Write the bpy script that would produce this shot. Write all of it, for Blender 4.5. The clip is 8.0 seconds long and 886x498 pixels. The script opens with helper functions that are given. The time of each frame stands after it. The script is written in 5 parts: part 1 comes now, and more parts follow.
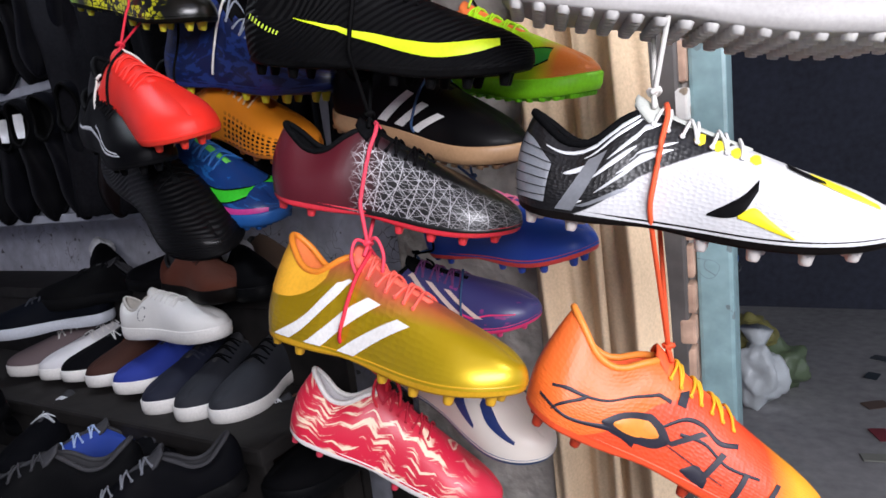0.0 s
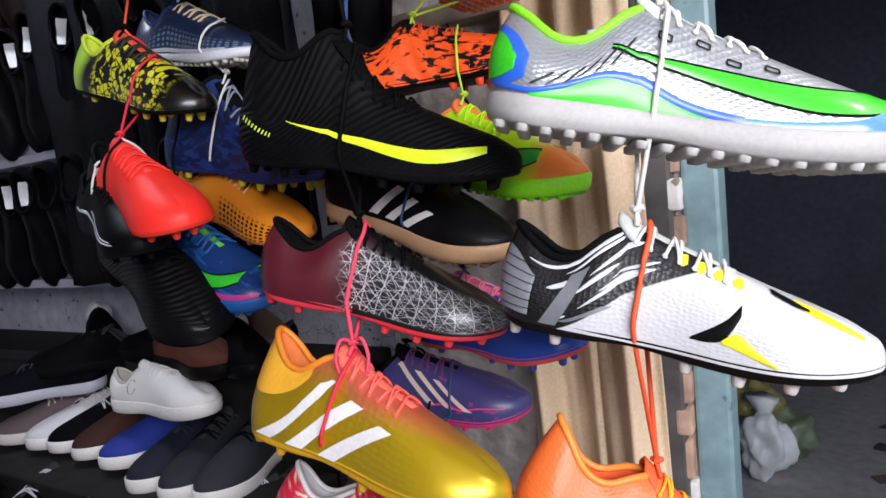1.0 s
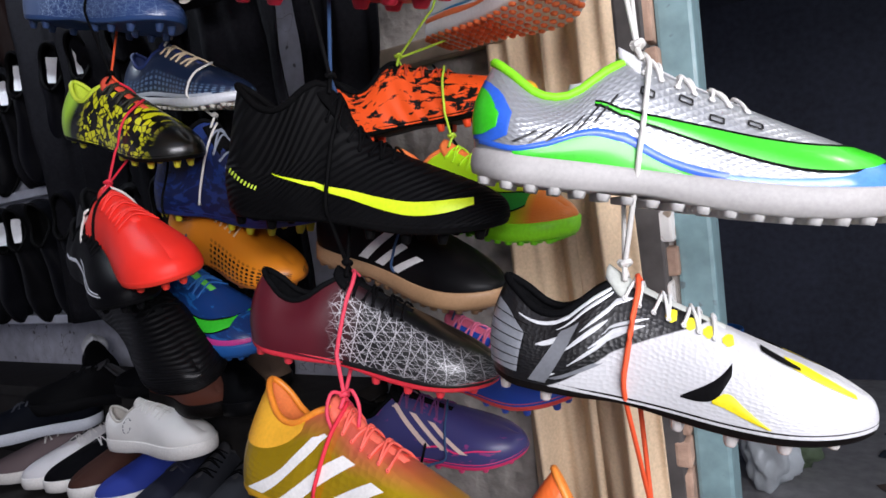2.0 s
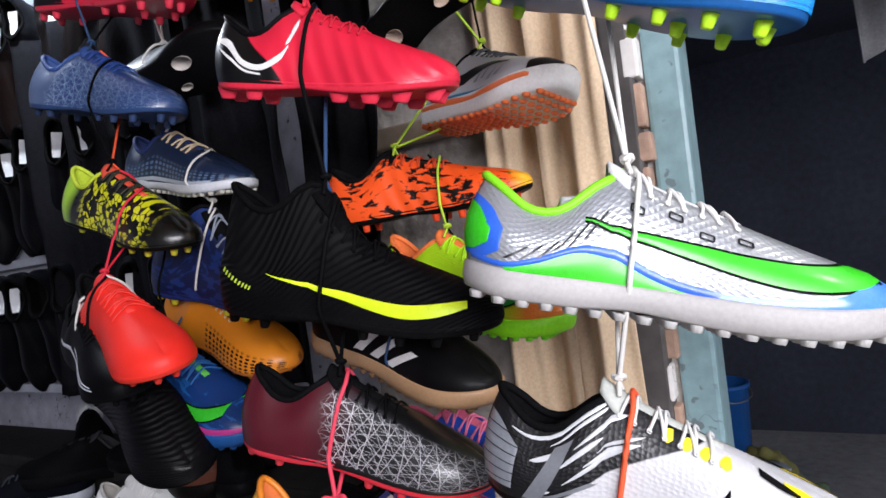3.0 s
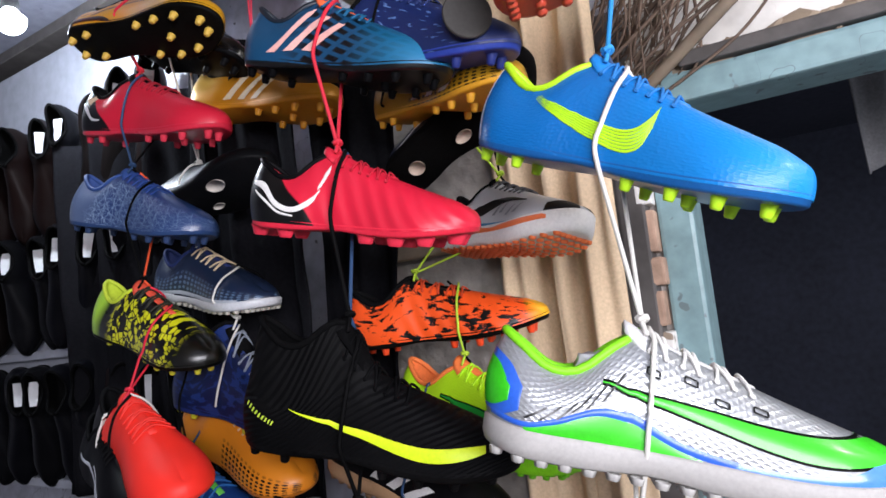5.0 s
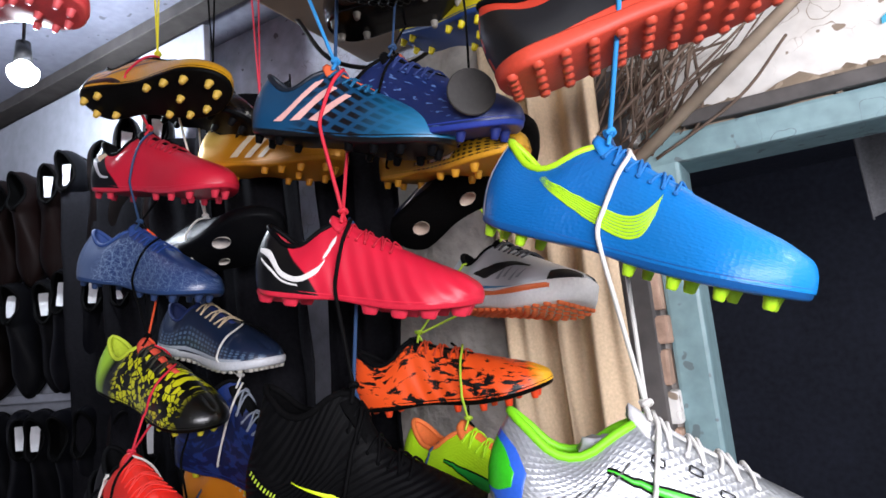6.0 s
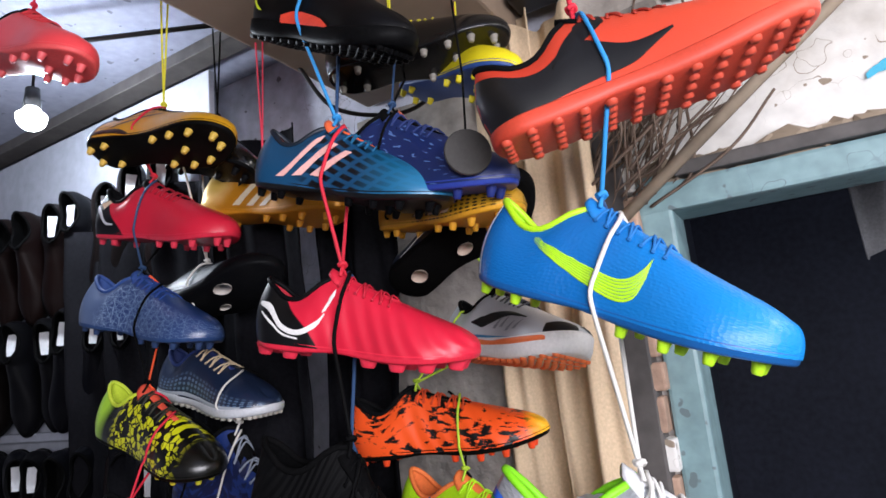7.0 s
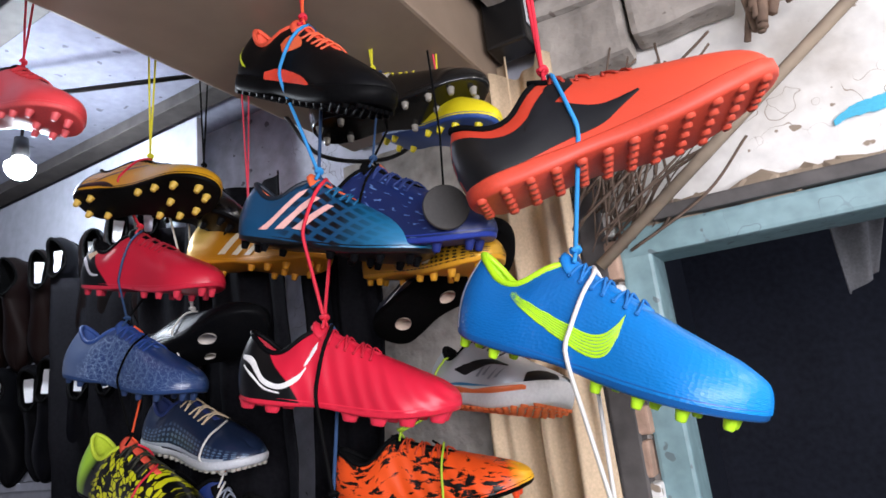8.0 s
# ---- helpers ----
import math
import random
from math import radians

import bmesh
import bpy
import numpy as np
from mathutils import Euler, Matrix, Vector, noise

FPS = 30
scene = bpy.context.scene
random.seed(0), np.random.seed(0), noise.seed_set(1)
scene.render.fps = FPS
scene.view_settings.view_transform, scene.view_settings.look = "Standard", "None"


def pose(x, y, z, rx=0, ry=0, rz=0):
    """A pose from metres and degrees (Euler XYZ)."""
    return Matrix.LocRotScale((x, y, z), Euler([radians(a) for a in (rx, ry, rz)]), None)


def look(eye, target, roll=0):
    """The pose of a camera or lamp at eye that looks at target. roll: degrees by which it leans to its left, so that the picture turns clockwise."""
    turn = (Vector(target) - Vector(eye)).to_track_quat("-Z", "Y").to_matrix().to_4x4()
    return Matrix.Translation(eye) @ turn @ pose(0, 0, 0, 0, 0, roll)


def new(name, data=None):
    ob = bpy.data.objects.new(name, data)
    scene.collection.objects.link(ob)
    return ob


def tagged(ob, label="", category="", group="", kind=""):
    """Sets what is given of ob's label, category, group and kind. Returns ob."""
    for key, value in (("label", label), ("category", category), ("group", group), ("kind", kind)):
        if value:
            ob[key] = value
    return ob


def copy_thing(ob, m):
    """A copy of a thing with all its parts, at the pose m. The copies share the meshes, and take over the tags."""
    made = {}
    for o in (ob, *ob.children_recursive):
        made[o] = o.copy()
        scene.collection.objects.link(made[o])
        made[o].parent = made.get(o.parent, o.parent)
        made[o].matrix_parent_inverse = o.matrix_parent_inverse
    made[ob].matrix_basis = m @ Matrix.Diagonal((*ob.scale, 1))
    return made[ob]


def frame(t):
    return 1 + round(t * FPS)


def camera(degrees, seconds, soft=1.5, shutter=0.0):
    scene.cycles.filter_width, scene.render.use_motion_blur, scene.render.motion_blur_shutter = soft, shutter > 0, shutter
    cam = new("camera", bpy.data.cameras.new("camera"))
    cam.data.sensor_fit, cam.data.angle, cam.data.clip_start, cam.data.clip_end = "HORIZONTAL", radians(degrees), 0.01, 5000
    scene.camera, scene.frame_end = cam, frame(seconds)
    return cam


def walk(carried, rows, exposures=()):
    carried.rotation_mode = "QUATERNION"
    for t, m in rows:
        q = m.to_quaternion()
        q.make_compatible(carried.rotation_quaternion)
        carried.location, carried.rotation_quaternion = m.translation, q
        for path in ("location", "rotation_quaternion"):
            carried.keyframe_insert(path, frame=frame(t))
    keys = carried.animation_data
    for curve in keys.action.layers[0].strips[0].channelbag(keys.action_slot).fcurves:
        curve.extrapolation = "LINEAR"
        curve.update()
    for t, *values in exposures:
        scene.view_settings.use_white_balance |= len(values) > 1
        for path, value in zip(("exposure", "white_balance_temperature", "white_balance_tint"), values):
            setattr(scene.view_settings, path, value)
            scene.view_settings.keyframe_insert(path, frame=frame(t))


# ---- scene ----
cam = camera(72.0, 8.0, soft=1.6)
PATH = [
    (0, (0.0020, 0.0012, 1.4023), (0.0020, 1.9729, 1.0669), -6.56),
    (0.5, (0.0222, 0.0135, 1.4326), (-0.0348, 1.9976, 1.1876), -6.76),
    (1, (0.0254, 0.0101, 1.4506), (0.0267, 2.0025, 1.2759), -5.61),
    (1.5, (0.0302, 0.0130, 1.4644), (0.0330, 2.0047, 1.2824), -6.75),
    (3, (0.0555, 0.0206, 1.5424), (0.0693, 2.0205, 1.5378), -7.03),
    (3.5, (0.0542, 0.0084, 1.5585), (0.0765, 2.0081, 1.5860), -6.42),
    (4, (0.0442, 0.0022, 1.5785), (0.0602, 2.0005, 1.6601), -6.53),
    (4.5, (0.0498, 0.0078, 1.5905), (0.0506, 2.0026, 1.7342), -6.23),
    (5, (0.0541, -0.0051, 1.6118), (0.0570, 1.9819, 1.8390), -5.95),
    (6.5, (0.0611, -0.0203, 1.6774), (0.0602, 1.9513, 2.0132), -5.64),
    (7, (0.0646, -0.0338, 1.6872), (0.0720, 1.9280, 2.0759), -5.65),
    (7.5, (0.0716, -0.0435, 1.7020), (0.0923, 1.9119, 2.1217), -6.30),
    (8, (0.0813, -0.0492, 1.7071), (0.1216, 1.8914, 2.1893), -6.61),
]
walk(cam, [(t, look(eye, target, roll)) for t, eye, target, roll in PATH], exposures=((0.0, 0.38), (1.0, 0.28), (1.5, 0.15), (3.5, 0.18), (5.0, 0.15), (6.5, 0.10), (8.0, 0.05)))

# ---- world, lights, exposure ----
world = bpy.data.worlds.new("world")
scene.world = world
world.use_nodes = True
world.node_tree.nodes["Background"].inputs[0].default_value = (0.68, 0.72, 0.85, 1)
world.node_tree.nodes["Background"].inputs[1].default_value = 1.0


def lamp(name, kind, power, colour, m, size=0.1, size_y=None):
    data = bpy.data.lights.new(name, kind)
    data.energy, data.color = power, colour
    if kind == "AREA":
        data.size = size
        if size_y:
            data.shape, data.size_y = "RECTANGLE", size_y
    else:
        data.shadow_soft_size = size
    ob = new(name, data)
    ob.matrix_world = m
    return ob


BULB = (-0.69, 1.05, 2.235)
lamp("bulb_light", "POINT", 11.0, (0.80, 0.88, 1.0), pose(*BULB), 0.03)
TUBE = look((0.45, -0.75, 1.82), (0.1, 0.65, 1.5))
lamp("tube_light", "AREA", 33, (0.94, 0.93, 1.02), TUBE, 1.3, 0.4)
lamp("door_light", "POINT", 12, (1.0, 0.96, 0.9), pose(1.15, 0.02, 2.32), 0.06)


# ---- materials ----
def srgb(h):
    c = [int(h[i:i + 2], 16) / 255 for i in (0, 2, 4)]
    c = [v / 12.92 if v < 0.04045 else ((v + 0.055) / 1.055) ** 2.4 for v in c]
    deep = 0.30 if max(c) < 0.02 else 1.0
    return tuple(v * deep for v in c) + (1.0,)


class Nodes:
    """A small builder of node materials."""

    def __init__(self, name):
        self.mat = bpy.data.materials.new(name)
        self.mat.use_nodes = True
        self.tree = self.mat.node_tree
        self.out = self.tree.nodes["Principled BSDF"]

    def add(self, kind, ins=(), **props):
        n = self.tree.nodes.new(kind)
        for k, v in props.items():
            setattr(n, k, v)
        for k, v in dict(ins).items():
            self.put(n.inputs[k], v)
        return n

    def put(self, socket, v):
        if hasattr(v, "is_output"):
            self.tree.links.new(v, socket)
        else:
            socket.default_value = v

    def math(self, op, a, b=0.0, c=0.0):
        n = self.add("ShaderNodeMath", operation=op)
        for i, v in enumerate((a, b, c)):
            self.put(n.inputs[i], v)
        return n.outputs[0]

    def mix(self, f, a, b, blend="MIX"):
        n = self.add("ShaderNodeMix", data_type="RGBA", blend_type=blend)
        self.put(n.inputs[0], f), self.put(n.inputs[6], a), self.put(n.inputs[7], b)
        return n.outputs[2]

    def step(self, v, lo, hi):
        n = self.add("ShaderNodeMapRange", {0: v, 1: lo, 2: hi})
        return n.outputs[0]

    def noise(self, scale, vec=None, detail=3.0, rough=0.5, distort=0.0):
        n = self.add("ShaderNodeTexNoise", {"Scale": scale, "Detail": detail, "Roughness": rough, "Distortion": distort})
        if vec is not None:
            self.put(n.inputs["Vector"], vec)
        return n.outputs[0]

    def bump(self, h, strength, dist):
        n = self.add("ShaderNodeBump", {"Strength": strength, "Distance": dist, "Height": h})
        return n.outputs[0]


def plain(name, colour, rough=0.5, metal=0.0, grain=60.0, vary=0.25, bump=0.15, coat=0.0, big=6.0, dist=0.001, noise_rough=0.15, chips=None):
    """A surface with fine grain and large soft variation."""
    n = Nodes(name)
    pos = n.add("ShaderNodeTexCoord").outputs["Object"]
    info = n.add("ShaderNodeObjectInfo").outputs["Random"]
    shift = n.add("ShaderNodeVectorMath", {0: pos}, operation="ADD")
    n.put(shift.inputs[1], n.add("ShaderNodeCombineXYZ", {0: n.math("MULTIPLY", info, 37.0)}).outputs[0])
    pos = shift.outputs[0]
    fine, broad = n.noise(grain, pos, 4.0), n.noise(big, pos, 3.0)
    c = colour if len(colour) == 4 else (*colour, 1)
    dark = tuple(v * (1 - vary) for v in c[:3]) + (1,)
    light = tuple(min(1, v * (1 + vary * 0.5) + 0.004) for v in c[:3]) + (1,)
    mixed = n.mix(n.step(n.math("ADD", n.math("MULTIPLY", fine, 0.5), n.math("MULTIPLY", broad, 0.5)), 0.32, 0.68), dark, light)
    if chips:
        # chipped spots, hairline cracks and large stains
        spot = n.step(n.noise(38, pos, 2.0, 0.4), 0.69, 0.71)
        crack = n.add("ShaderNodeTexVoronoi", {"Vector": n.add("ShaderNodeVectorMath", {0: pos, 1: n.add("ShaderNodeTexNoise", {"Vector": pos, "Scale": 12.0}).outputs[1]}, operation="ADD").outputs[0], "Scale": 2.6}, feature="DISTANCE_TO_EDGE").outputs["Distance"]
        line = n.math("MULTIPLY", n.step(crack, 0.010, 0.004), n.step(broad, 0.5, 0.58))
        stain = n.math("MULTIPLY", n.step(n.noise(3.1, pos, 5.0, 0.6), 0.56, 0.72), 0.5)
        mixed = n.mix(n.math("MAXIMUM", n.math("MAXIMUM", spot, line), stain), mixed, (*chips, 1))
    n.put(n.out.inputs["Base Color"], mixed)
    n.put(n.out.inputs["Roughness"], n.math("ADD", rough - noise_rough / 2, n.math("MULTIPLY", broad, noise_rough)))
    n.put(n.out.inputs["Metallic"], metal)
    n.put(n.out.inputs["Specular IOR Level"], (0.04 if max(c[:3]) < 0.01 else 0.2) if max(c[:3]) < 0.02 and not coat else 0.45)
    n.put(n.out.inputs["Coat Weight"], coat)
    n.put(n.out.inputs["Coat Roughness"], 0.15)
    n.put(n.out.inputs["Normal"], n.bump(fine, bump, dist))
    return n.mat


_mats = {}


def simple(h, rough=0.45, metal=0.0, coat=0.0, grain=300.0, bump=0.1):
    key = (h, rough, metal, coat, grain, bump)
    if key not in _mats:
        _mats[key] = plain("m_" + h, srgb(h), rough, metal, grain, 0.16, bump, coat, 14.0, 0.0004)
    return _mats[key]


def upper_material(name, base, second=None, third=None, pattern="plain", rough=0.4, metal=0.0, coat=0.15, texture="grain", cut=0.5, lo=0.0, hi=1.0, slope=1.3):
    """The skin of a shoe; its UV map runs in metres from heel to toe and from the sole up."""
    n = Nodes(name)
    uv = n.add("ShaderNodeTexCoord").outputs["UV"]
    xyz = n.add("ShaderNodeSeparateXYZ", {0: uv})
    x, y = xyz.outputs[0], xyz.outputs[1]
    a, b = srgb(base), srgb(second or base)
    col = a
    soft = n.noise(22, uv, 3)
    if pattern == "web":
        # fine crossing lines over the forefoot
        total = None
        for k, (ang, sc) in enumerate(((0.5, 78), (1.25, 92), (2.1, 84), (2.75, 70), (1.7, 104), (0.05, 52), (0.85, 66))):
            d = n.math("ADD", n.math("MULTIPLY", x, math.cos(ang) * sc), n.math("MULTIPLY", y, math.sin(ang) * sc))
            wob = n.math("MULTIPLY", n.noise(4 + 1.3 * k, uv, 0.0), 1.5)
            f = n.math("FRACT", n.math("ADD", d, wob))
            line = n.math("LESS_THAN", n.math("ABSOLUTE", n.math("SUBTRACT", f, 0.5)), 0.019)
            total = line if total is None else n.math("MAXIMUM", total, line)
        region = n.math("MULTIPLY", n.step(n.math("ADD", x, n.math("MULTIPLY", soft, 0.04)), lo, lo + 0.012), n.step(y, 0.088, 0.080))
        fade = n.step(x, hi, lo)
        region = n.math("MULTIPLY", region, n.math("ADD", 0.35, n.math("MULTIPLY", fade, 0.65)))
        heel = n.step(x, lo + 0.02, lo - 0.035)
        col = n.mix(heel, a, srgb(third or base))
        col = n.mix(n.math("MULTIPLY", total, region), col, b)
    elif pattern == "camo":
        q = n.add("ShaderNodeMapping", {0: uv, 3: (1.0, 1.7, 1.0), 2: (0, 0, 0.5)}).outputs[0]
        v = n.noise(40, q, 6.0, 0.62, 0.6)
        v = n.math("ADD", v, n.math("MULTIPLY", n.math("SUBTRACT", n.noise(8, uv, 1), 0.5), 0.35))
        col = n.mix(n.step(v, cut, cut + 0.012), a, b)
        if third:
            col = n.mix(n.step(x, 0.255, 0.275), col, srgb(third))
    elif pattern == "chips":
        q = n.add("ShaderNodeMapping", {0: uv, 2: (0, 0, 0.6), 3: (1, 0.7, 1)}).outputs[0]
        v = n.add("ShaderNodeTexVoronoi", {"Vector": q, "Scale": 120.0})
        e = n.add("ShaderNodeTexVoronoi", {"Vector": q, "Scale": 120.0}, feature="DISTANCE_TO_EDGE")
        rnd = n.add("ShaderNodeSeparateColor", {0: v.outputs["Color"]}).outputs[0]
        on = n.math("GREATER_THAN", rnd, 0.38)
        inside = n.math("GREATER_THAN", e.outputs["Distance"], 0.07)
        band = n.math("MULTIPLY", n.step(x, lo, lo + 0.02), n.step(x, hi, hi - 0.03))
        col = n.mix(n.math("MULTIPLY", n.math("MULTIPLY", on, inside), band), a, b)
        if third:
            col = n.mix(n.step(x, lo - 0.01, lo - 0.03), col, srgb(third))
    elif pattern == "zigzag":
        saw = n.math("PINGPONG", n.math("MULTIPLY", x, 62), 1.0)
        bent = n.add("ShaderNodeCombineXYZ", {0: x, 1: n.math("ADD", y, n.math("MULTIPLY", saw, 0.011))}).outputs[0]
        q = n.add("ShaderNodeMapping", {0: bent, 2: (0, 0, -0.25), 3: (22, 85, 1)}).outputs[0]
        v = n.noise(1.0, q, 4.0, 0.6)
        col = n.mix(n.step(v, 0.53, 0.59), a, b)
        if third:
            col = n.mix(n.step(x, 0.2, 0.25), col, srgb(third))
    elif pattern == "split":
        edge = n.math("ADD", x, n.math("MULTIPLY", n.math("SUBTRACT", y, 0.04), -slope))
        col = n.mix(n.step(edge, lo, lo + 0.002), b, a)
        if third:
            col = n.mix(n.step(x, hi, hi + 0.03), col, srgb(third))
    elif pattern == "fade":
        f = n.step(n.math("ADD", x, n.math("MULTIPLY", n.math("SUBTRACT", soft, 0.5), 0.05)), lo, hi)
        col = n.mix(f, a, b)
        if third:
            col = n.mix(n.step(n.math("ADD", y, n.math("MULTIPLY", n.math("ABSOLUTE", n.math("SUBTRACT", x, 0.135)), -0.35)), 0.055, 0.085), col, srgb(third))
    elif pattern == "bands":
        # long dark windows between light ribs
        f = n.math("FRACT", n.math("ADD", n.math("MULTIPLY", x, 34), n.math("MULTIPLY", y, -24)))
        g = n.math("FRACT", n.math("ADD", n.math("MULTIPLY", x, 20), n.math("MULTIPLY", y, 62)))
        hole = n.math("MULTIPLY", n.step(n.math("ABSOLUTE", n.math("SUBTRACT", f, 0.5)), 0.40, 0.30), n.step(n.math("ABSOLUTE", n.math("SUBTRACT", g, 0.5)), 0.36, 0.22))
        col = n.mix(n.math("MULTIPLY", hole, n.step(x, 0.07, 0.10)), a, b)
        if third:
            col = n.mix(n.step(x, 0.16, 0.26), col, srgb(third))
    elif pattern == "dots":
        v = n.add("ShaderNodeTexVoronoi", {"Vector": uv, "Scale": 95.0, "Randomness": 0.15})
        hole = n.math("LESS_THAN", v.outputs["Distance"], 0.33)
        col = n.mix(n.math("MULTIPLY", hole, n.math("MULTIPLY", n.step(x, lo, lo + 0.01), n.step(y, 0.06, 0.045))), a, b)
    elif pattern == "streaks":
        q = n.add("ShaderNodeMapping", {0: uv, 2: (0, 0, -0.38), 3: (9, 190, 1)}).outputs[0]
        s = n.noise(1.0, q, 0.0)
        m = n.math("MULTIPLY", n.step(s, 0.585, 0.60), n.step(x, hi, hi - 0.03))
        col = n.mix(m, a, b)
        if third:
            lowb = n.step(n.math("ADD", x, n.math("MULTIPLY", y, -slope)), lo, lo + 0.002)
            col = n.mix(lowb, col, srgb(third))
    elif pattern == "lightning":
        q = n.add("ShaderNodeMapping", {0: uv, 2: (0, 0, 0.9), 3: (60, 190, 1)}).outputs[0]
        s = n.noise(1.0, q, 1)
        col = n.mix(n.math("MULTIPLY", n.step(s, 0.66, 0.68), n.step(x, hi, hi - 0.05)), a, b)
    wear = n.noise(9, uv, 4)
    col = n.mix(n.math("MULTIPLY", n.step(wear, 0.45, 0.75), 0.16), col, (0.03, 0.03, 0.03, 1))
    n.put(n.out.inputs["Base Color"], col)
    n.put(n.out.inputs["Metallic"], metal)
    n.put(n.out.inputs["Roughness"], n.math("ADD", rough - 0.08, n.math("MULTIPLY", soft, 0.16)))
    n.put(n.out.inputs["Coat Weight"], coat)
    n.put(n.out.inputs["Coat Roughness"], 0.22)
    n.put(n.out.inputs["Specular IOR Level"], 0.5 if coat > 0.25 else ((0.10 if coat else 0.06) if max(a[:3]) < 0.02 else 0.35))
    if texture == "ribs":
        w = n.add("ShaderNodeTexWave", {"Vector": n.add("ShaderNodeMapping", {0: uv, 2: (0, 0, 0.75)}).outputs[0], "Scale": 48.0, "Distortion": 1.0, "Detail": 1.0, "Detail Scale": 1.0})
        nb = n.bump(w.outputs["Fac"], 0.8, 0.0012)
    elif texture == "scales":
        v = n.add("ShaderNodeTexVoronoi", {"Vector": n.add("ShaderNodeMapping", {0: uv, 2: (0, 0, 0.78)}).outputs[0], "Scale": 190.0, "Randomness": 0.0}, distance="CHEBYCHEV")
        nb = n.bump(v.outputs["Distance"], 0.7, 0.0012)
    elif texture == "pebble":
        v = n.add("ShaderNodeTexVoronoi", {"Vector": uv, "Scale": 240.0, "Randomness": 0.5})
        nb = n.bump(v.outputs["Distance"], 0.6, 0.0008)
    elif texture == "waves":
        w = n.add("ShaderNodeTexWave", {"Vector": n.add("ShaderNodeMapping", {0: uv, 2: (0, 0, -0.35)}).outputs[0], "Scale": 14.0, "Distortion": 2.5, "Detail": 1.0, "Detail Scale": 0.5})
        mask = n.math("MULTIPLY", w.outputs["Fac"], n.step(x, 0.06, 0.11))
        nb = n.bump(mask, 0.5, 0.0022)
    elif texture == "dents":
        v = n.add("ShaderNodeTexVoronoi", {"Vector": uv, "Scale": 120.0, "Randomness": 0.35})
        nb = n.bump(n.math("MULTIPLY", v.outputs["Distance"], n.step(x, 0.24, 0.17)), 0.55, 0.0016)
    else:
        nb = n.bump(n.noise(420, uv, 3), 0.25, 0.0006)
    n.put(n.out.inputs["Normal"], nb)
    return n.mat


M_CORD = {k: simple(v, 0.7, 0, 0, 900, 0.5) for k, v in dict(white="d9d6cf", black="141416", pink="e8455c", orange="f0592e", red="d8243a", blue="2b8fd0", navy="27456b", yellow="d8cf2e", lime="b6d83a", grey="8b9090", rust="9c4b33").items()}
M_WALL = plain("old_limewash", (0.54, 0.55, 0.63), 0.9, 0, 30, 0.35, 0.6, 0, 2.2, 0.004, chips=(0.16, 0.15, 0.17))
M_CONCRETE = plain("rough_render", (0.40, 0.365, 0.33), 0.95, 0, 26, 0.55, 1.0, 0, 5, 0.012)
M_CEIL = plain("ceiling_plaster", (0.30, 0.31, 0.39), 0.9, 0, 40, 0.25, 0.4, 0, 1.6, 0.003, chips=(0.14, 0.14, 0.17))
M_WHITE = plain("white_plaster", (0.80, 0.78, 0.74), 0.85, 0, 35, 0.22, 0.5, 0, 4, 0.004, chips=(0.30, 0.24, 0.18))
M_TAN = plain("beige_board", (0.27, 0.20, 0.145), 0.6, 0, 18, 0.15, 0.2, 0, 1.5, 0.002)
M_DOORPAINT = plain("pale_blue_gloss", (0.23, 0.36, 0.38), 0.45, 0, 40, 0.3, 0.35, 0.1, 4, 0.002, chips=(0.14, 0.19, 0.20))
M_DARKWOOD = plain("dark_wood", (0.10, 0.09, 0.085), 0.6, 0, 30, 0.5, 0.5, 0, 3, 0.002)
M_STEEL = plain("dull_steel", (0.30, 0.30, 0.30), 0.45, 0.7, 50, 0.4, 0.3, 0, 5, 0.001)
M_WOOD = plain("weathered_wood", (0.32, 0.25, 0.18), 0.8, 0, 22, 0.5, 0.8, 0, 6, 0.004)
M_BRICK = plain("chipped_brick", (0.50, 0.33, 0.24), 0.9, 0, 40, 0.5, 0.9, 0, 9, 0.004)
M_CURTAIN = plain("beige_cloth", (0.70, 0.53, 0.35), 0.85, 0, 220, 0.22, 0.5, 0, 5, 0.0012)
# the inner room's lack of light is put into this dark blue
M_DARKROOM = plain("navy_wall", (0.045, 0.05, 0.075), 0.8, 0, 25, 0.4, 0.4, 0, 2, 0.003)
M_FLOOR = plain("cement_floor", (0.38, 0.37, 0.37), 0.75, 0, 18, 0.35, 0.4, 0, 1.5, 0.003)
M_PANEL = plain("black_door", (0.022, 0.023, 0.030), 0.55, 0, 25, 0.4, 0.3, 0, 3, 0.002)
M_BLACKPLASTIC = simple("17181b", 0.35, 0, 0.2)
M_PAPER = plain("white_paper", (0.66, 0.67, 0.69), 0.8, 0, 80, 0.1, 0.2, 0, 20, 0.001)


# ---- mesh helpers ----
def mesh_ob(name, verts, faces, mat, parent=None, smooth=True, uvs=None, label=""):
    me = bpy.data.meshes.new(name)
    me.from_pydata([tuple(v) for v in verts], [], faces)
    if smooth:
        me.polygons.foreach_set("use_smooth", [True] * len(me.polygons))
    if uvs is not None:
        layer = me.uv_layers.new(name="map")
        for loop in me.loops:
            layer.data[loop.index].uv = uvs[loop.vertex_index]
    me.materials.append(mat)
    ob = new(name, me)
    if parent is not None:
        ob.parent = parent
    if label:
        ob["label"] = label
    return ob


